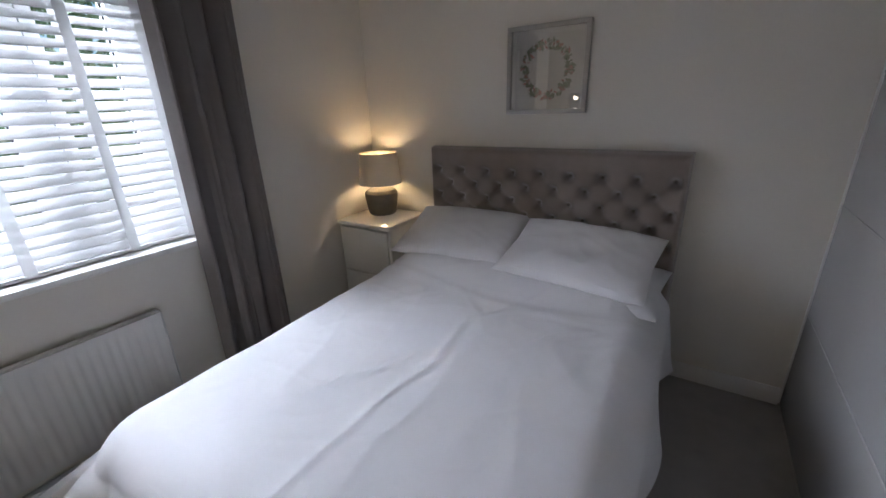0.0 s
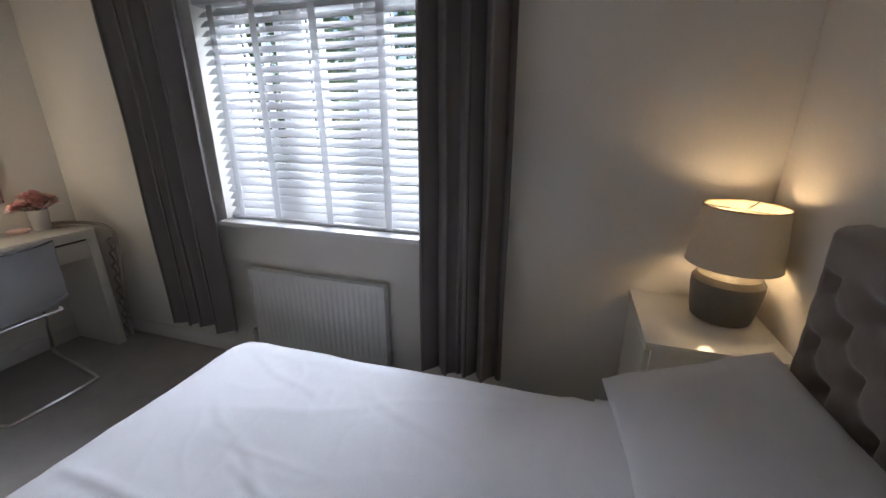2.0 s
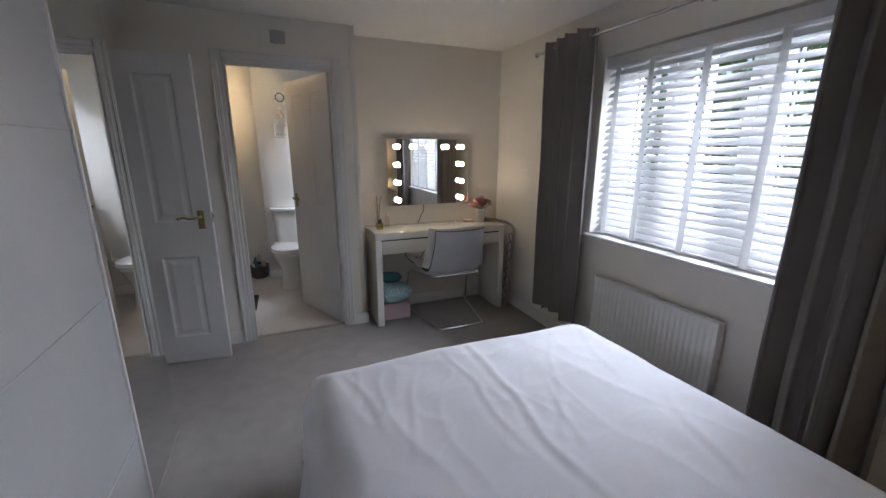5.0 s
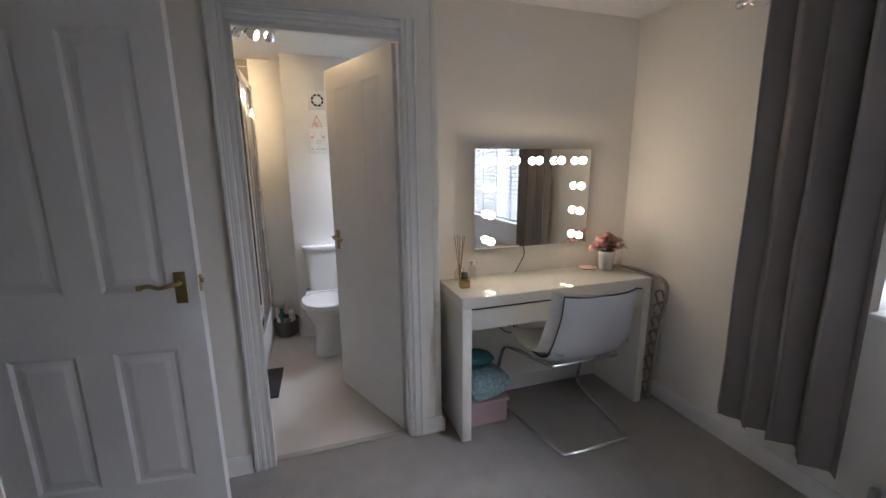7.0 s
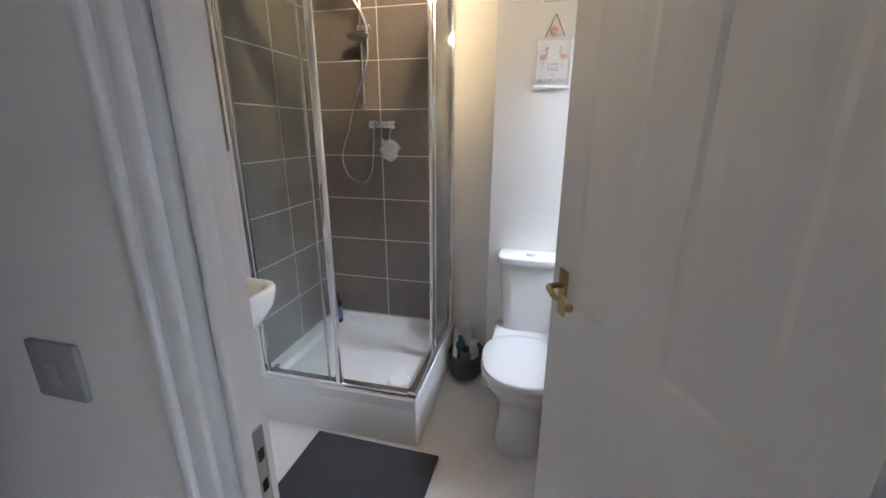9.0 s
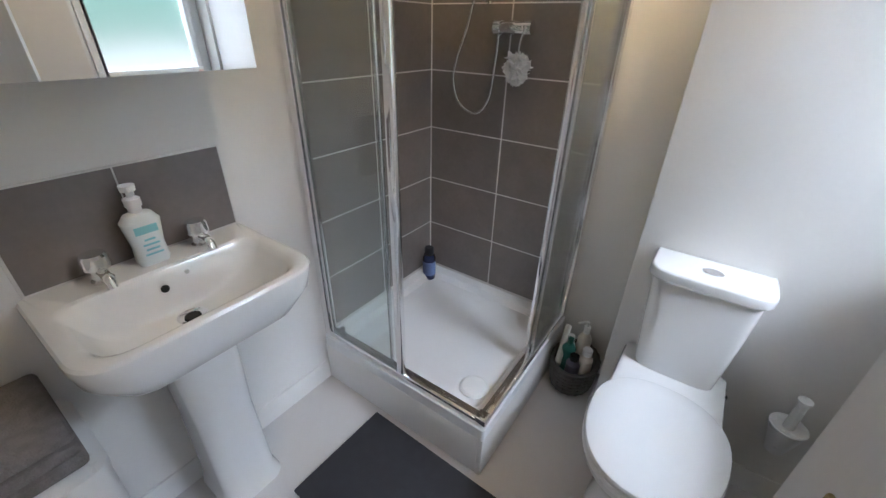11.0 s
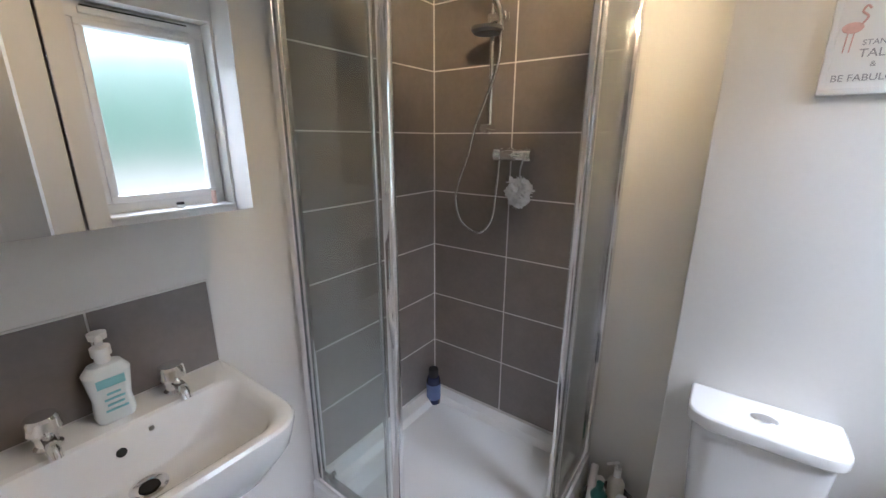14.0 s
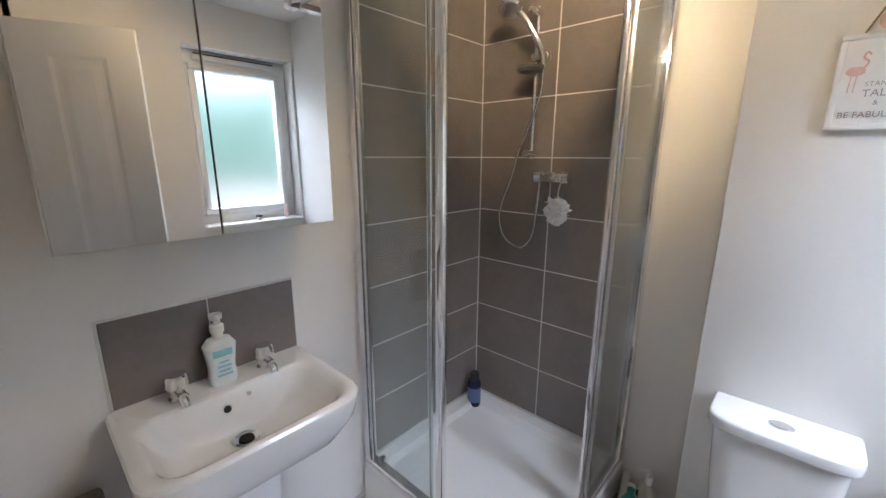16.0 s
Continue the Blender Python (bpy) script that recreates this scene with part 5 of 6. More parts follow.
# water connection under the cistern, and a white brush in its wall holder
part("fill_valve", lathe([(0, 0), (0.016, 0), (0.018, 0.012), (0.018, 0.04), (0.024, 0.045), (0.024, 0.075), (0.014, 0.08), (0, 0.08)], (CX - 0.142, -2.695, 0.325), 10), BLACK, wc, "black plastic fill valve")
part("supply_pipe", tube([(CX - 0.142, -2.695, 0.33), (CX - 0.142, -2.70, 0.0)], 0.0075, 10), CHROME, wc)
tb = thing("toilet_brush", (-0.285, YT, 0.28), "white toilet brush in a conical wall holder", "toilet brush")
part("bracket", box((-0.30, YT - 0.001, 0.335), (-0.27, YT + 0.025, 0.365), 0.003), PLASTICW, tb)
part("holder", lathe([(0, 0), (0.020, 0), (0.024, 0.006), (0.047, 0.105), (0.049, 0.112), (0.046, 0.114), (0.030, 0.108), (0, 0.106)], (-0.285, YT + 0.062, 0.275), 24), PLASTICW, tb)
part("handle", lathe([(0, 0.10), (0.015, 0.10), (0.014, 0.13), (0.013, 0.21), (0.018, 0.215), (0.018, 0.222), (0, 0.226)], (-0.285, YT + 0.062, 0.275), 16), PLASTICW, tb)

# wicker basket with toiletries
bx, by = 0.376, -2.872
bk = thing("wicker_basket", (bx, by, 0), "grey woven basket filled with toiletries", "basket")
b = lathe([(0, 0), (0.09, 0), (0.104, 0.02), (0.112, 0.14), (0.104, 0.14), (0.095, 0.02), (0, 0.012)], (bx, by, 0), 32, (0.86, 1.08))
part("body", b, WICKER, bk)
for r_ in range(7):
    pts = [(bx + 0.86 * (0.100 + 0.0022 * r_) * math.cos(a) * (1 + 0.022 * (-1) ** i), by + 1.08 * (0.100 + 0.0022 * r_) * math.sin(a) * (1 + 0.022 * (-1) ** i), 0.016 + 0.0195 * r_) for i, a in enumerate([2 * math.pi * k / 40 for k in range(40)])]
    part("strand", tube(pts, 0.007, 6, closed=True), WICKER, bk)
P0 = [(0, 0), (0.028, 0), (0.030, 0.008), (0.030, 0.165), (0.014, 0.19), (0, 0.19)]
C0 = [(0, 0.19), (0.013, 0.19), (0.013, 0.218), (0, 0.219)]
bottle("toiletry_bottle", (bx + 0.035, by + 0.005, 0.014), P0, C0, GREENB, GREENB, "green toiletry bottle in the wicker basket")
bottle("toiletry_bottle", (bx - 0.01, by - 0.045, 0.014), [(r_, z * 1.25) for r_, z in P0], [(r_, z * 1.25) for r_, z in C0], CREAMB, PLASTICW, "cream pump bottle in the wicker basket", pump=0.262)
bottle("toiletry_bottle", (bx - 0.045, by + 0.02, 0.014), [(r_, z * 0.95) for r_, z in P0], [(r_ * 1.6, z * 0.95) for r_, z in C0], CREAMB, PLASTICW, "cream tube in the wicker basket")
bottle("toiletry_bottle", (bx - 0.005, by + 0.05, 0.014), [(r_, z * 0.8) for r_, z in P0], [(r_ * 1.5, z * 0.8) for r_, z in C0], LILAC, BLACK, "lilac grey toiletry bottle in the wicker basket")
bottle("toiletry_bottle", (bx + 0.045, by - 0.04, 0.014), [(r_ * 0.8, z * 0.9) for r_, z in P0], [(r_ * 1.2, z * 0.9) for r_, z in C0], SOAPW, PLASTICW, "white tube in the wicker basket")

roll = thing("cardboard_roll", (bx + 0.085, by + 0.03, 0.15), "white paper roll leaning in the wicker basket", "roll")
b = lathe([(0.011, 0), (0.014, 0), (0.014, 0.19), (0.011, 0.19), (0.011, 0)], steps=18)
part("paper", moved(b, pose(bx + 0.055, by + 0.075, 0.125, 62, 0, 8)), PAPER, roll)

# bath mat
bmth = thing("bath_mat", (0.66, -2.02, 0), "charcoal rectangular bath mat on the vinyl floor", "bath mat")
part("mat_body", moved(box((-0.295, -0.20, 0.0), (0.295, 0.20, 0.014), 0.006), pose(0.668, -2.005, 0.0, 0, 0, -1)), MAT, bmth)

# ---- bathroom: basin ----
BY0, BY1, BX0, BX1, BZ = -2.01, -1.485, 0.895, XE, 0.858
basin = thing("wash_basin", (1.1, -1.75, 0), "white ceramic wash basin on a pedestal", "wash basin")
MY_ = (BY0 + BY1) / 2
outer = [loop(1.09, BX1 - 0.001, MY_ - 0.10, MY_ + 0.10, 0.06, 0.01, BZ - 0.235),
         loop(1.02, BX1 - 0.001, MY_ - 0.165, MY_ + 0.165, 0.08, 0.01, BZ - 0.20),
         loop(0.935, BX1 - 0.001, BY0 + 0.04, BY1 - 0.04, 0.09, 0.01, BZ - 0.135),
         loop(0.902, BX1 - 0.001, BY0 + 0.008, BY1 - 0.008, 0.085, 0.01, BZ - 0.07),
         loop(BX0, BX1 - 0.001, BY0, BY1, 0.08, 0.01, BZ - 0.020),
         loop(BX0 + 0.001, BX1 - 0.001, BY0 + 0.001, BY1 - 0.001, 0.079, 0.009, BZ - 0.010),
         loop(BX0 + 0.006, BX1 - 0.001, BY0 + 0.006, BY1 - 0.006, 0.075, 0.008, BZ - 0.003),
         loop(BX0 + 0.014, BX1 - 0.001, BY0 + 0.014, BY1 - 0.014, 0.07, 0.008, BZ),
         loop(BX0 + 0.022, BX1 - 0.098, BY0 + 0.026, BY1 - 0.026, 0.07, 0.05, BZ - 0.001),
         loop(BX0 + 0.030, BX1 - 0.106, BY0 + 0.036, BY1 - 0.036, 0.07, 0.05, BZ - 0.006),
         loop(BX0 + 0.038, BX1 - 0.113, BY0 + 0.047, BY1 - 0.047, 0.07, 0.05, BZ - 0.020),
         loop(BX0 + 0.048, BX1 - 0.122, BY0 + 0.066, BY1 - 0.066, 0.07, 0.05, BZ - 0.055),
         loop(BX0 + 0.060, BX1 - 0.126, BY0 + 0.090, BY1 - 0.090, 0.07, 0.05, BZ - 0.085),
         loop(BX0 + 0.085, BX1 - 0.130, BY0 + 0.122, BY1 - 0.122, 0.06, 0.05, BZ - 0.107),
         loop(BX0 + 0.120, BX1 - 0.134, BY0 + 0.165, BY1 - 0.165, 0.05, 0.045, BZ - 0.117),
         loop(1.058, 1.148, MY_ - 0.05, MY_ + 0.05, 0.044, 0.044, BZ - 0.120)]
part("bowl", skin(outer), CERAMIC, basin)
part("pedestal", skin([loop(1.06, BX1 - 0.02, MY_ - 0.10, MY_ + 0.10, 0.05, 0.02, 0.0), loop(1.075, BX1 - 0.02, MY_ - 0.088, MY_ + 0.088, 0.05, 0.02, 0.05), loop(1.085, BX1 - 0.02, MY_ - 0.082, MY_ + 0.082, 0.05, 0.02, 0.35), loop(1.075, BX1 - 0.02, MY_ - 0.09, MY_ + 0.09, 0.055, 0.02, BZ - 0.22)]), CERAMIC, basin)
pl = part("plug_hole", lathe([(0.034, 0.0), (0.036, 0.003), (0.030, 0.005), (0.022, 0.001), (0.0, 0.0005)], (1.103, MY_, BZ - 0.1195), 28), CHROME, basin, "chrome waste ring")
# solid dark discs paint the shade of the waste and overflow openings
part("waste_hole_shade", lathe([(0, 0), (0.019, 0), (0.019, 0.0015), (0, 0.0016)], (1.103, MY_, BZ - 0.1183), 20), DARK, pl)
part("overflow", moved(lathe([(0, 0), (0.009, 0), (0.010, 0.003), (0.007, 0.004), (0, 0.003)], steps=18), pose(BX1 - 0.1215, MY_ + 0.02, BZ - 0.048, 0, -76, 0)), DARK, basin, "dark disc painting the shade of the overflow hole")
part("chain_stay", moved(lathe([(0, 0), (0.006, 0), (0.006, 0.006), (0, 0.007)], steps=12), pose(BX1 - 0.1155, MY_ - 0.04, BZ - 0.028, 0, -76, 0)), CHROME, basin)
for y in (-1.635, -1.865):
    tap = thing("basin_tap", (BX1 - 0.055, y, BZ), "short chrome basin tap", "tap", "pair of basin taps")
    at = (BX1 - 0.055, y, BZ)
    part("body", lathe([(0, 0), (0.024, 0), (0.024, 0.005), (0.018, 0.010), (0.017, 0.035), (0, 0.036)], at, 20), CHROME, tap)
    part("knob", lathe([(0.016, 0.034), (0.026, 0.036), (0.029, 0.042), (0.028, 0.066), (0.024, 0.072), (0, 0.073)], at, 20), CHROME, tap)
    part("spout", tube(curve_points([(BX1 - 0.055, y, BZ + 0.022), (BX1 - 0.085, y, BZ + 0.030), (BX1 - 0.112, y, BZ + 0.026), (BX1 - 0.122, y, BZ + 0.006)], 6), 0.0115, 12), CHROME, tap)
so = thing("soap_dispenser", (BX1 - 0.05, -1.75, BZ), "white hand soap pump bottle with pale aqua label", "soap dispenser")
sy = -1.748
part("bottle", skin([loop(BX1 - 0.072, BX1 - 0.028, sy - 0.034, sy + 0.034, 0.016, 0.016, BZ), loop(BX1 - 0.075, BX1 - 0.026, sy - 0.037, sy + 0.037, 0.018, 0.018, BZ + 0.012), loop(BX1 - 0.073, BX1 - 0.028, sy - 0.034, sy + 0.034, 0.017, 0.017, BZ + 0.05), loop(BX1 - 0.077, BX1 - 0.024, sy - 0.042, sy + 0.042, 0.020, 0.020, BZ + 0.115), loop(BX1 - 0.070, BX1 - 0.030, sy - 0.030, sy + 0.030, 0.018, 0.018, BZ + 0.133), loop(BX1 - 0.063, BX1 - 0.037, sy - 0.013, sy + 0.013, 0.0125, 0.0125, BZ + 0.138)]), SOAPW, so)
part("neck", lathe([(0.014, 0.136), (0.014, 0.152), (0.018, 0.153), (0.018, 0.172), (0.007, 0.175), (0.007, 0.19), (0.016, 0.191), (0.017, 0.205), (0, 0.207)], (BX1 - 0.05, sy, BZ), 18), PLASTICW, so)
part("nozzle", tube([(BX1 - 0.05, sy, BZ + 0.199), (BX1 - 0.092, sy + 0.006, BZ + 0.195)], 0.006, 8), PLASTICW, so)
part("label_band", box((BX1 - 0.0795, sy - 0.024, BZ + 0.088), (BX1 - 0.0775, sy + 0.026, BZ + 0.108), 0.0005), AQUA, so)
for k, w in enumerate((0.040, 0.030, 0.036, 0.024)):
    part("label_line", box((BX1 - 0.0785, sy - w / 2, BZ + 0.030 + 0.013 * k), (BX1 - 0.0760, sy + w / 2, BZ + 0.034 + 0.013 * k)), AQUA, so)

# splashback of two tiles with a white edge
sp = tagged(new("splashback"), "two grey tiles edged in white above the basin", "splashback")
SPX = XE - 0.0095
b = box((SPX + 0.003, -1.998, BZ + 0.001), (XE - 0.0005, -1.500, 1.102), 0.001)
part("backing", b, GROUT, sp)
for y0, y1 in ((-1.993, -1.747), (-1.743, -1.507)):
    part("tile", box((SPX, y0, BZ + 0.006), (SPX + 0.008, y1, 1.097), 0.0012), TILE, sp)

# mirror cabinet
mc = thing("mirror_cabinet", (1.18, -1.75, 1.32), "wall cabinet with mirrored doors above the basin", "mirror cabinet")
KX, KY0, KY1, KZ0, KZ1 = 1.07, -2.036, -1.455, 1.308, 1.89
part("carcass", box((KX + 0.022, KY0 + 0.002, KZ0 + 0.003), (XE - 0.0005, KY1 - 0.002, KZ1 - 0.003), 0.002), LACQ, mc)
for y0, y1, turn in ((KY0, -1.7435, 0.0), (-1.7405, KY1, 0.0)):
    m = pose(0, 0, 0)
    d = part("door", moved(box((KX + 0.003, y0, KZ0), (KX + 0.020, y1, KZ1), 0.001), m), SATIN, mc)
    part("mirror", moved(box((KX, y0 + 0.001, KZ0 + 0.001), (KX + 0.0028, y1 - 0.001, KZ1 - 0.001)), m), MIRROR, d)

# hanging sign with two birds
sg = thing("wall_sign", (0.005, YT + 0.01, 1.56), "white wooden hanging sign with pink birds and grey words", "sign")
GX0, GX1, GZ0, GZ1, GYs = -0.068, 0.082, 1.551, 1.754, YT + 0.012
b = bmesh.new()
for a in ((GX0, GX1, GZ0, GZ0 + 0.012), (GX0, GX1, GZ1 - 0.012, GZ1), (GX0, GX0 + 0.012, GZ0 + 0.012, GZ1 - 0.012), (GX1 - 0.012, GX1, GZ0 + 0.012, GZ1 - 0.012)):
    box((a[0], YT + 0.001, a[2]), (a[1], GYs + 0.004, a[3]), 0.002, bm=b)
part("frame", b, TRIM, sg)
part("board", box((GX0 + 0.010, YT + 0.002, GZ0 + 0.010), (GX1 - 0.010, GYs, GZ1 - 0.010)), PAPER, sg)
gm = (GX0 + GX1) / 2
for s in (-1, 1):
    x = gm + s * 0.040
    part("cord", tube([(x, GYs - 0.004, GZ1), (gm, GYs - 0.004, GZ1 + 0.085)], 0.0022, 6), ROPE, sg)
    c = gm - s * 0.042
    zb = GZ0 + 0.125
    b = moved(lathe([(0, -0.001), (0.014, -0.001), (0.014, 0.001), (0, 0.001)], steps=16, squash=(1.15, 0.72)), pose(c, GYs + 0.0015, zb, 90, 0, 0))
    merge(b, tube(curve_points([(c + s * 0.010, GYs + 0.0015, zb + 0.002), (c + s * 0.018, GYs + 0.0015, zb + 0.018), (c + s * 0.009, GYs + 0.0015, zb + 0.028), (c + s * 0.014, GYs + 0.0015, zb + 0.038), (c + s * 0.020, GYs + 0.0015, zb + 0.032)], 5), 0.0019, 6))
    for k in (-0.004, 0.005):
        merge(b, tube([(c + k, GYs + 0.0012, zb - 0.006), (c + k + 0.002, GYs + 0.0012, zb - 0.045)], 0.0010, 5))
    part("bird", b, FLAMINGO, sg)
part("rosette", moved(lathe([(0, 0), (0.020, 0), (0.022, 0.004), (0.012, 0.010), (0, 0.008)], steps=18), pose(gm, GYs + 0.003, GZ1 + 0.02, -90, 0, 0)), PALEP, sg)


def words(text, size, x, y, z, material, parent):
    cu = bpy.data.curves.new("words", "FONT")
    cu.body, cu.size, cu.align_x, cu.extrude = text, size, "CENTER", 0.0004
    tmp = bpy.data.objects.new("words", cu)
    me = bpy.data.meshes.new_from_object(tmp)
    bpy.data.objects.remove(tmp)
    me.transform(pose(x, y, z, 90, 0, 180))
    me.materials.append(material)
    ob = new("words", me)
    ob.parent = parent
    ob.matrix_parent_inverse = Matrix.Translation(parent.location).inverted()
    return ob


words("STAND", 0.014, gm, GYs + 0.001, GZ0 + 0.092, INK, sg)
words("TALL", 0.022, gm, GYs + 0.001, GZ0 + 0.070, INK, sg)
words("&", 0.014, gm, GYs + 0.001, GZ0 + 0.052, INK, sg)
words("BE FABULOUS", 0.0185, gm, GYs + 0.001, GZ0 + 0.026, INK, sg)

# extractor vent over the sign
ev = thing("extractor_vent", (-0.01, YT + 0.01, 1.955), "round white extractor vent with dark ring", "extractor fan")
part("plate", box((-0.075, YT + 0.0005, 1.885), (0.065, YT + 0.014, 2.025), 0.006), PLASTICW, ev)
part("ring", moved(lathe([(0.032, 0.0), (0.048, 0.0), (0.048, 0.003), (0.032, 0.003)], steps=32), pose(-0.005, YT + 0.0142, 1.955, -90, 0, 0)), DARK, ev)
part("hub", moved(lathe([(0, 0), (0.033, 0), (0.033, 0.007), (0.028, 0.01), (0, 0.01)], steps=28), pose(-0.005, YT + 0.0142, 1.955, -90, 0, 0)), PLASTICW, ev)
for k in range(8):
    a = math.pi / 4 * k
    part("spoke", moved(box((0.030, -0.003, 0.0), (0.050, 0.003, 0.005)), pose(-0.005, YT + 0.0142, 1.955, -90, 0, 0) @ pose(0, 0, 0, 0, 0, math.degrees(a))), PLASTICW, ev)

# ceiling spotlights
sl = thing("ceiling_spotlight", (0.40, -2.12, H), "chrome ceiling spotlight bar with lit lamps and one added fill head", "ceiling light")
part("bar", box((0.22, -2.15, H - 0.022), (0.55, -2.09, H - 0.001), 0.006), CHROME, sl)
# the fourth head is an added fill lamp that brightens the basin wall
for x, y, tx, ty, tz, watt, cone in ((0.43, -2.12, 0.98, -3.0, 1.85, 19, 92), (0.26, -2.12, 0.42, -3.0, 1.75, 4, 92), (0.36, -2.12, -0.47, -1.85, 1.8, 7.5, 92), (0.50, -2.12, 1.05, -1.66, 0.9, 6.5, 92)):
    d = (Vector((tx, ty, tz)) - Vector((x, y, H - 0.06))).normalized()
    q = d.to_track_quat("Z", "Y").to_matrix().to_4x4()
    m = Matrix.Translation(Vector((x, y, H - 0.065))) @ q
    part("stem", tube([(x, y, H - 0.022), (x, y, H - 0.06)], 0.006, 8), CHROME, sl)
    sh = part("spot_head", moved(lathe([(0, -0.035), (0.018, -0.035), (0.03, -0.01), (0.034, 0.03), (0.031, 0.03), (0.028, 0.0), (0, -0.005)], steps=22), m), CHROME, sl)
    part("lamp_face", moved(lathe([(0, 0.010), (0.027, 0.010), (0.027, 0.016), (0, 0.020)], steps=22), m), SPOTGLOW, sh)
    lamp("spotlight", "SPOT", watt, look(Vector((x, y, H - 0.065)) + d * 0.035, (tx, ty, tz)), (1.0, 0.68, 0.32), radius=0.03, spot=cone)

# frosted window
FROST = mat("frosted_glass", (0.92, 0.97, 0.95), 0.38, transmission=1.0, bump=0.18, bump_scale=45, vary=0.0, stretch=(1, 1, 0.25))
bw = tagged(new("window_2"), "white plastic frosted bathroom window with trickle vent", "window", kind="structure")
b = bmesh.new()
WXa, WXb = XB - 0.16, XB - 0.10
for y0, y1, z0, z1 in ((BWY0, BWY1, BWZ0, BWZ0 + 0.055), (BWY0, BWY1, BWZ1 - 0.075, BWZ1), (BWY0, BWY0 + 0.045, BWZ0 + 0.055, BWZ1 - 0.075), (BWY1 - 0.045, BWY1, BWZ0 + 0.055, BWZ1 - 0.075)):
    box((WXa, y0, z0), (WXb, y1, z1), 0.005, bm=b)
part("window_frame", b, UPVC, bw)
b = bmesh.new()
for y0, y1, z0, z1 in ((BWY0 + 0.045, BWY1 - 0.045, BWZ0 + 0.055, BWZ0 + 0.09), (BWY0 + 0.045, BWY1 - 0.045, BWZ1 - 0.105, BWZ1 - 0.075), (BWY0 + 0.045, BWY0 + 0.078, BWZ0 + 0.09, BWZ1 - 0.105), (BWY1 - 0.078, BWY1 - 0.045, BWZ0 + 0.09, BWZ1 - 0.105)):
    box((WXa + 0.01, y0, z0), (WXb + 0.012, y1, z1), 0.005, bm=b)
sash = part("sash", b, UPVC, bw)
pane = part("pane", box((WXa + 0.02, BWY0 + 0.07, BWZ0 + 0.082), (WXa + 0.026, BWY1 - 0.07, BWZ1 - 0.098)), FROST, sash, "frosted glass pane")
pane.visible_shadow = False
vent = part("trickle_vent", box((WXb - 0.002, BWY0 + 0.07, BWZ1 - 0.055), (WXb + 0.018, BWY1 - 0.07, BWZ1 - 0.025), 0.004), UPVC, bw)
# dark strip painted for the shade inside the slot
part("vent_slot_shade", box((WXb + 0.002, BWY0 + 0.08, BWZ1 - 0.024), (WXb + 0.016, BWY1 - 0.08, BWZ1 - 0.018)), DARK, vent)
part("window_sill", box((WXb - 0.002, BWY0 + 0.001, BWZ0 - 0.015), (XB + 0.02, BWY1 - 0.001, BWZ0 + 0.004), 0.005), TRIM, bw)
jar = thing("small_jar", (XB - 0.03, -2.47, BWZ0 + 0.004), "small black-lidded jar on the window board", "jar")
part("jar", lathe([(0, 0), (0.018, 0), (0.018, 0.02), (0, 0.02)], (XB - 0.03, -2.47, BWZ0 + 0.004), 16), PLASTICW, jar)
part("lid", lathe([(0, 0.02), (0.019, 0.02), (0.019, 0.032), (0, 0.033)], (XB - 0.03, -2.47, BWZ0 + 0.004), 16), BLACK, jar)
tub = thing("small_tube", (XB - 0.05, -2.66, BWZ0 + 0.004), "small pink tube standing on the window board", "tube")
part("tube", lathe([(0, 0), (0.013, 0), (0.014, 0.02), (0.012, 0.075), (0, 0.076)], (XB - 0.05, -2.66, BWZ0 + 0.004), 14), PALEP, tub)

# laundry bin with a towel beside the basin
lbn = thing("laundry_bin", (1.12, -1.38, 0), "white lidded bin beside the basin", "bin")
part("body", skin([loop(0.99, 1.265, -1.465, -1.300, 0.04, 0.04, 0.0), loop(0.975, 1.27, -1.475, -1.292, 0.045, 0.045, 0.56)]), PLASTICW, lbn)
part("lid", skin([loop(0.97, 1.272, -1.478, -1.290, 0.045, 0.045, 0.56), loop(0.97, 1.272, -1.478, -1.290, 0.045, 0.045, 0.585), loop(1.0, 1.25, -1.455, -1.31, 0.04, 0.04, 0.60)]), PLASTICW, lbn)
tw = thing("towel", (1.12, -1.38, 0.60), "folded grey towel on the white bin", "towel")
for k in range(3):
    b = box((0.985 + 0.005 * k, -1.455, 0.601 + 0.032 * k), (1.262, -1.300 - 0.004 * k, 0.631 + 0.032 * k), 0.014, seg=3)
    part("fold", b, TOWEL, tw)

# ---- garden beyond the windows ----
# emissive plane with painted garden colours; its glow stands in for daylit foliage
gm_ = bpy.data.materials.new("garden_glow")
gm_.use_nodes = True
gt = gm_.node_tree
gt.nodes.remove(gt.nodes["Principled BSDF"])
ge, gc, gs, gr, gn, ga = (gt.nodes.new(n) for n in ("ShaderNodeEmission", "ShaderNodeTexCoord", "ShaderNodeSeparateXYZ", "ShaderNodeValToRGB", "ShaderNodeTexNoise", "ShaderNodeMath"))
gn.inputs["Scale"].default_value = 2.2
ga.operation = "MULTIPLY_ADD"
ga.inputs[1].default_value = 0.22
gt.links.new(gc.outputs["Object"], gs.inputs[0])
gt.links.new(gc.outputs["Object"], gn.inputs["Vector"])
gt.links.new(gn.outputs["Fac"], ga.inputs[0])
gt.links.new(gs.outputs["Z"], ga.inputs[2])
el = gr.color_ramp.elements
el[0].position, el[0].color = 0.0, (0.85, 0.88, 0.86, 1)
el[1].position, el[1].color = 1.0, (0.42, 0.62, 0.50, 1)
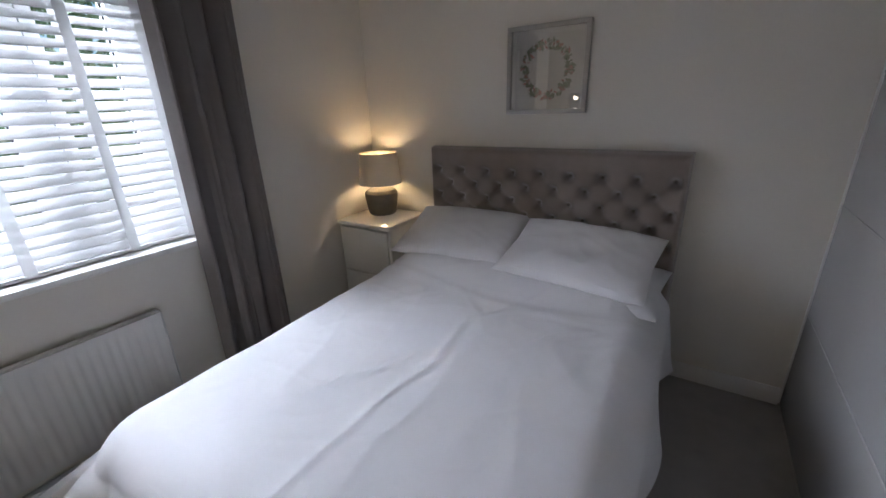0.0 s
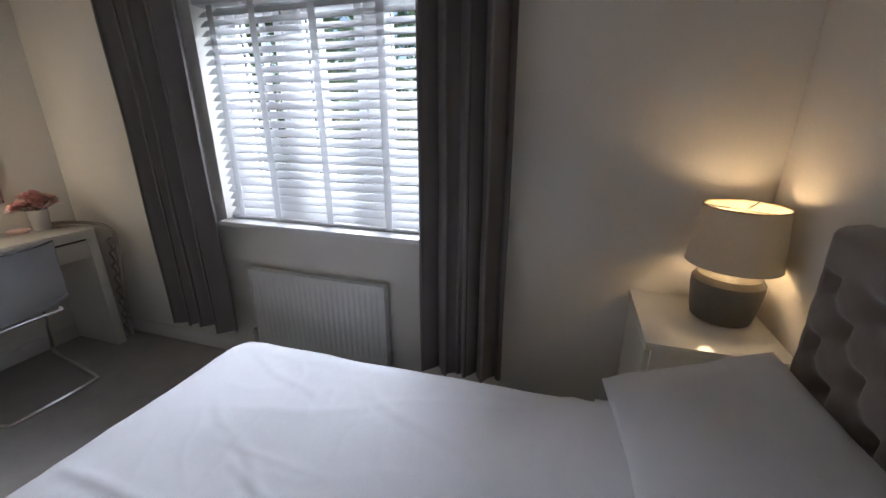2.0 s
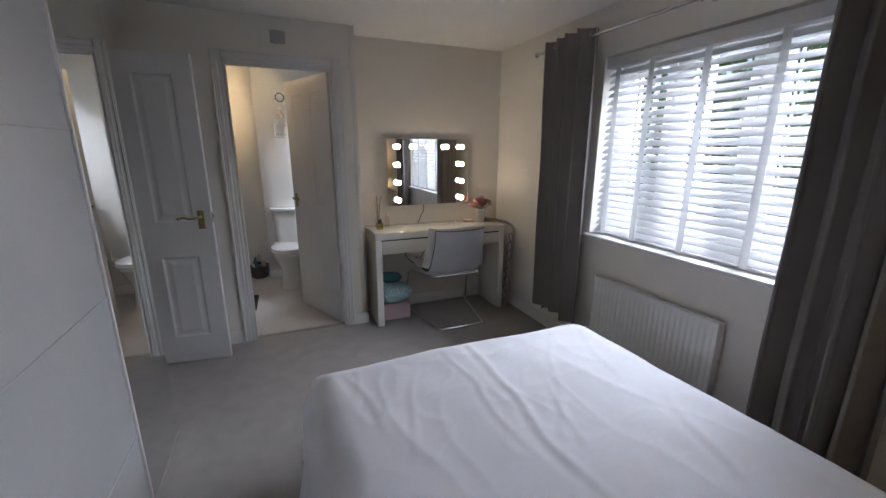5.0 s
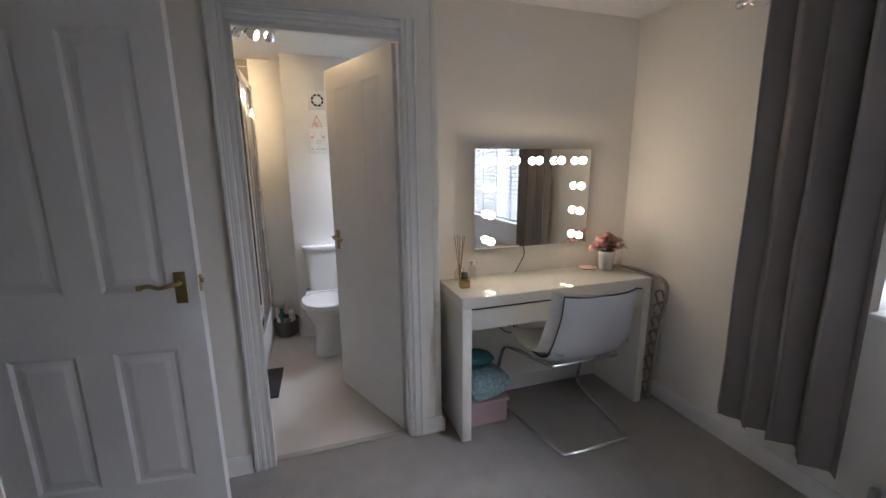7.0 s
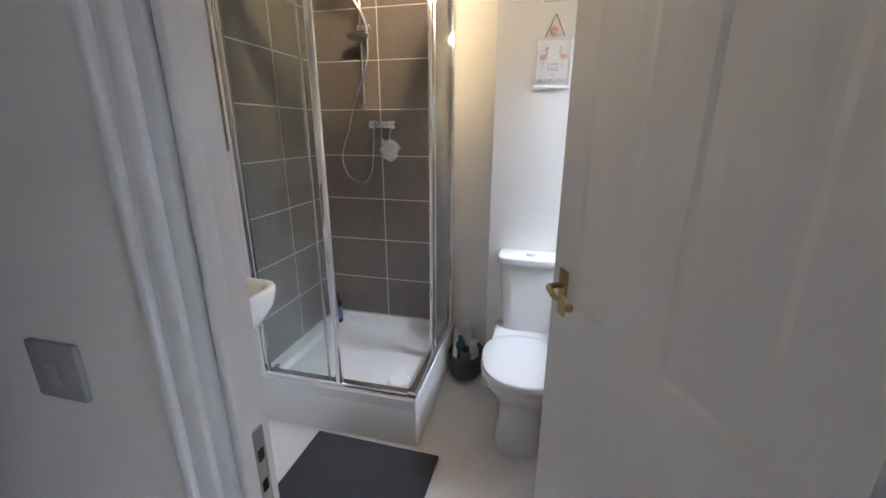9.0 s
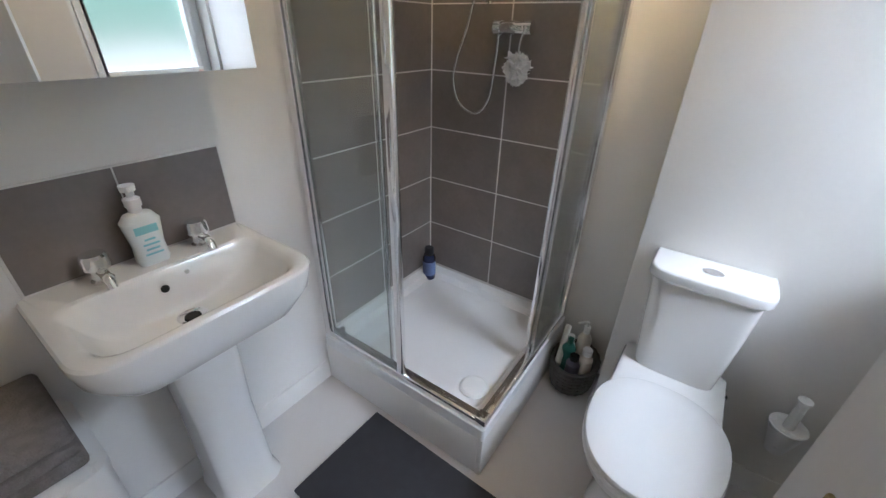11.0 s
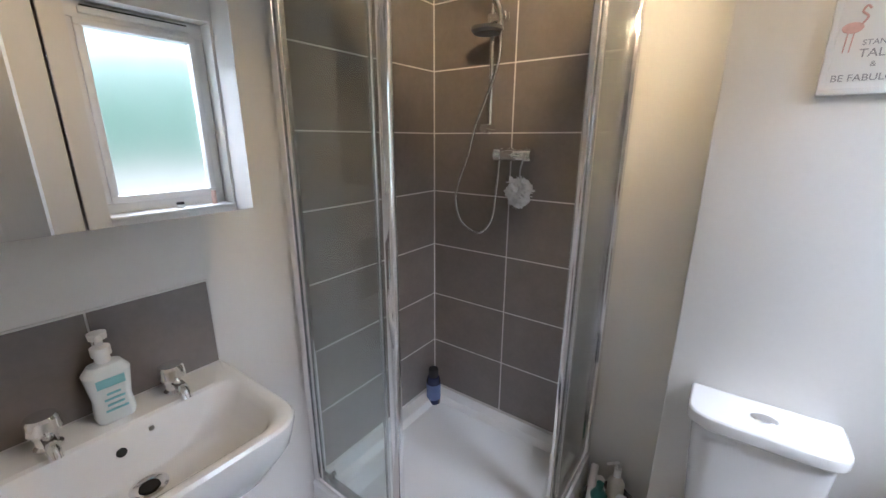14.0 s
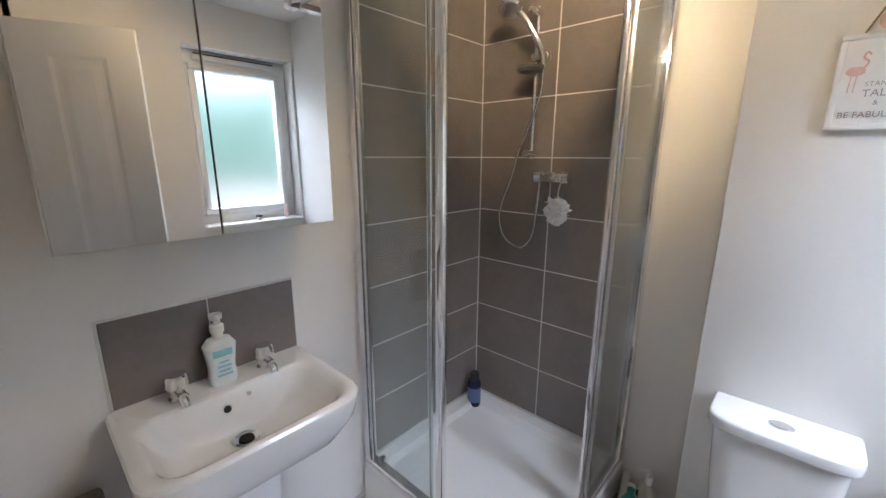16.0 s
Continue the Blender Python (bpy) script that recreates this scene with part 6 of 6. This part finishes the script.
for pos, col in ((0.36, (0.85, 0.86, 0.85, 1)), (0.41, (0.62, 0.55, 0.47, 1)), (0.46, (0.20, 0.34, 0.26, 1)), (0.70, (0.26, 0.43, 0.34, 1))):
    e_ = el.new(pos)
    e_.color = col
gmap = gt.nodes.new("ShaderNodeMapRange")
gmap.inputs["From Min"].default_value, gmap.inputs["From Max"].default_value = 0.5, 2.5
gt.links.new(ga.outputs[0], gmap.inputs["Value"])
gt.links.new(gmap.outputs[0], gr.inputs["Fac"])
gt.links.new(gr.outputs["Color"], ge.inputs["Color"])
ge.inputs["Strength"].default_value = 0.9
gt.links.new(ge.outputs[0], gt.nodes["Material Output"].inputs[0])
structure("backdrop_garden", box((-1.62, -4.2, -0.5), (-1.60, -1.53, 2.6)), gm_, "glowing backdrop painted as a blurred green garden beyond the frosted window", "backdrop")
structure("ground", box((-60, -60, -2.9), (60, 60, -2.8)), SOIL, "pale paved ground outside", "ground")


def hedge(name, x, y0, y1, z0, z1, count, material, seed, label):
    r_ = random.Random(seed)
    vs, fs = [], []
    for k in range(count):
        y, z = r_.uniform(y0, y1), r_.uniform(z0, z1)
        top = z1 - 0.5 * (0.5 + 0.5 * math.sin(y * 1.7 + seed)) - 0.4 * r_.random()
        if z > top:
            continue
        c = Vector((x + 0.9 * noise.noise((y * 0.8, z * 0.8, seed)) + r_.uniform(-0.3, 0.3), y, z))
        a = Vector((r_.gauss(0, 1), r_.gauss(0, 1), r_.gauss(0, 1))).normalized()
        bb = a.orthogonal().normalized()
        s = r_.uniform(0.07, 0.15)
        i = len(vs)
        vs += [c - a * s, c + bb * s * 0.5, c + a * s, c - bb * s * 0.5]
        fs.append((i, i + 1, i + 2, i + 3))
    me = bpy.data.meshes.new(name)
    me.from_pydata(vs, [], fs)
    me.materials.append(material)
    ob = new(name, me)
    tagged(ob, label, "hedge", kind="stuff")
    return ob


hedge("hedge_leaves", -6.5, -6, 7, -2.8, 5.6, 19000, LEAF, 1, "dense dark green leaves of a tall hedge")
hedge("hedge_leaves_light", -6.2, -6, 7, -1.5, 6.0, 11000, LEAF_L, 5, "lighter green leaves of a tall hedge")

# ---- shower wall tiles ----
TP = 0.2475
Z0 = 0.9895 - 3 * TP
tiling = tagged(new("shower_tiling"), "large grey-brown wall tiles with white grout in the shower", "tiling", kind="structure")
part("grout", box((0.50, YS, TZ - 0.05), (XE - 0.0085, YS + 0.0085, H - 0.002)), GROUT, tiling)
part("grout", box((XE - 0.0085, YS, TZ - 0.05), (XE, -2.262, H - 0.002)), GROUT, tiling)
for r_ in range(9):
    z0, z1 = max(Z0 + r_ * TP, TZ + 0.004) + 0.0022, min(Z0 + (r_ + 1) * TP, H - 0.004) - 0.0022
    if z1 - z0 < 0.02:
        continue
    for x0, x1 in ((0.503, 0.9005), (0.9055, XE - 0.0125)):
        part("tile", box((x0, YS + 0.001, z0), (x1, YS + 0.0095, z1), 0.0012, seg=1), TILE, tiling)
    for y0, y1 in ((YS + 0.0125, -2.6225), (-2.6175, -2.262)):
        part("tile", box((XE - 0.0095, y0, z0), (XE - 0.001, y1, z1), 0.0012, seg=1), TILE, tiling)
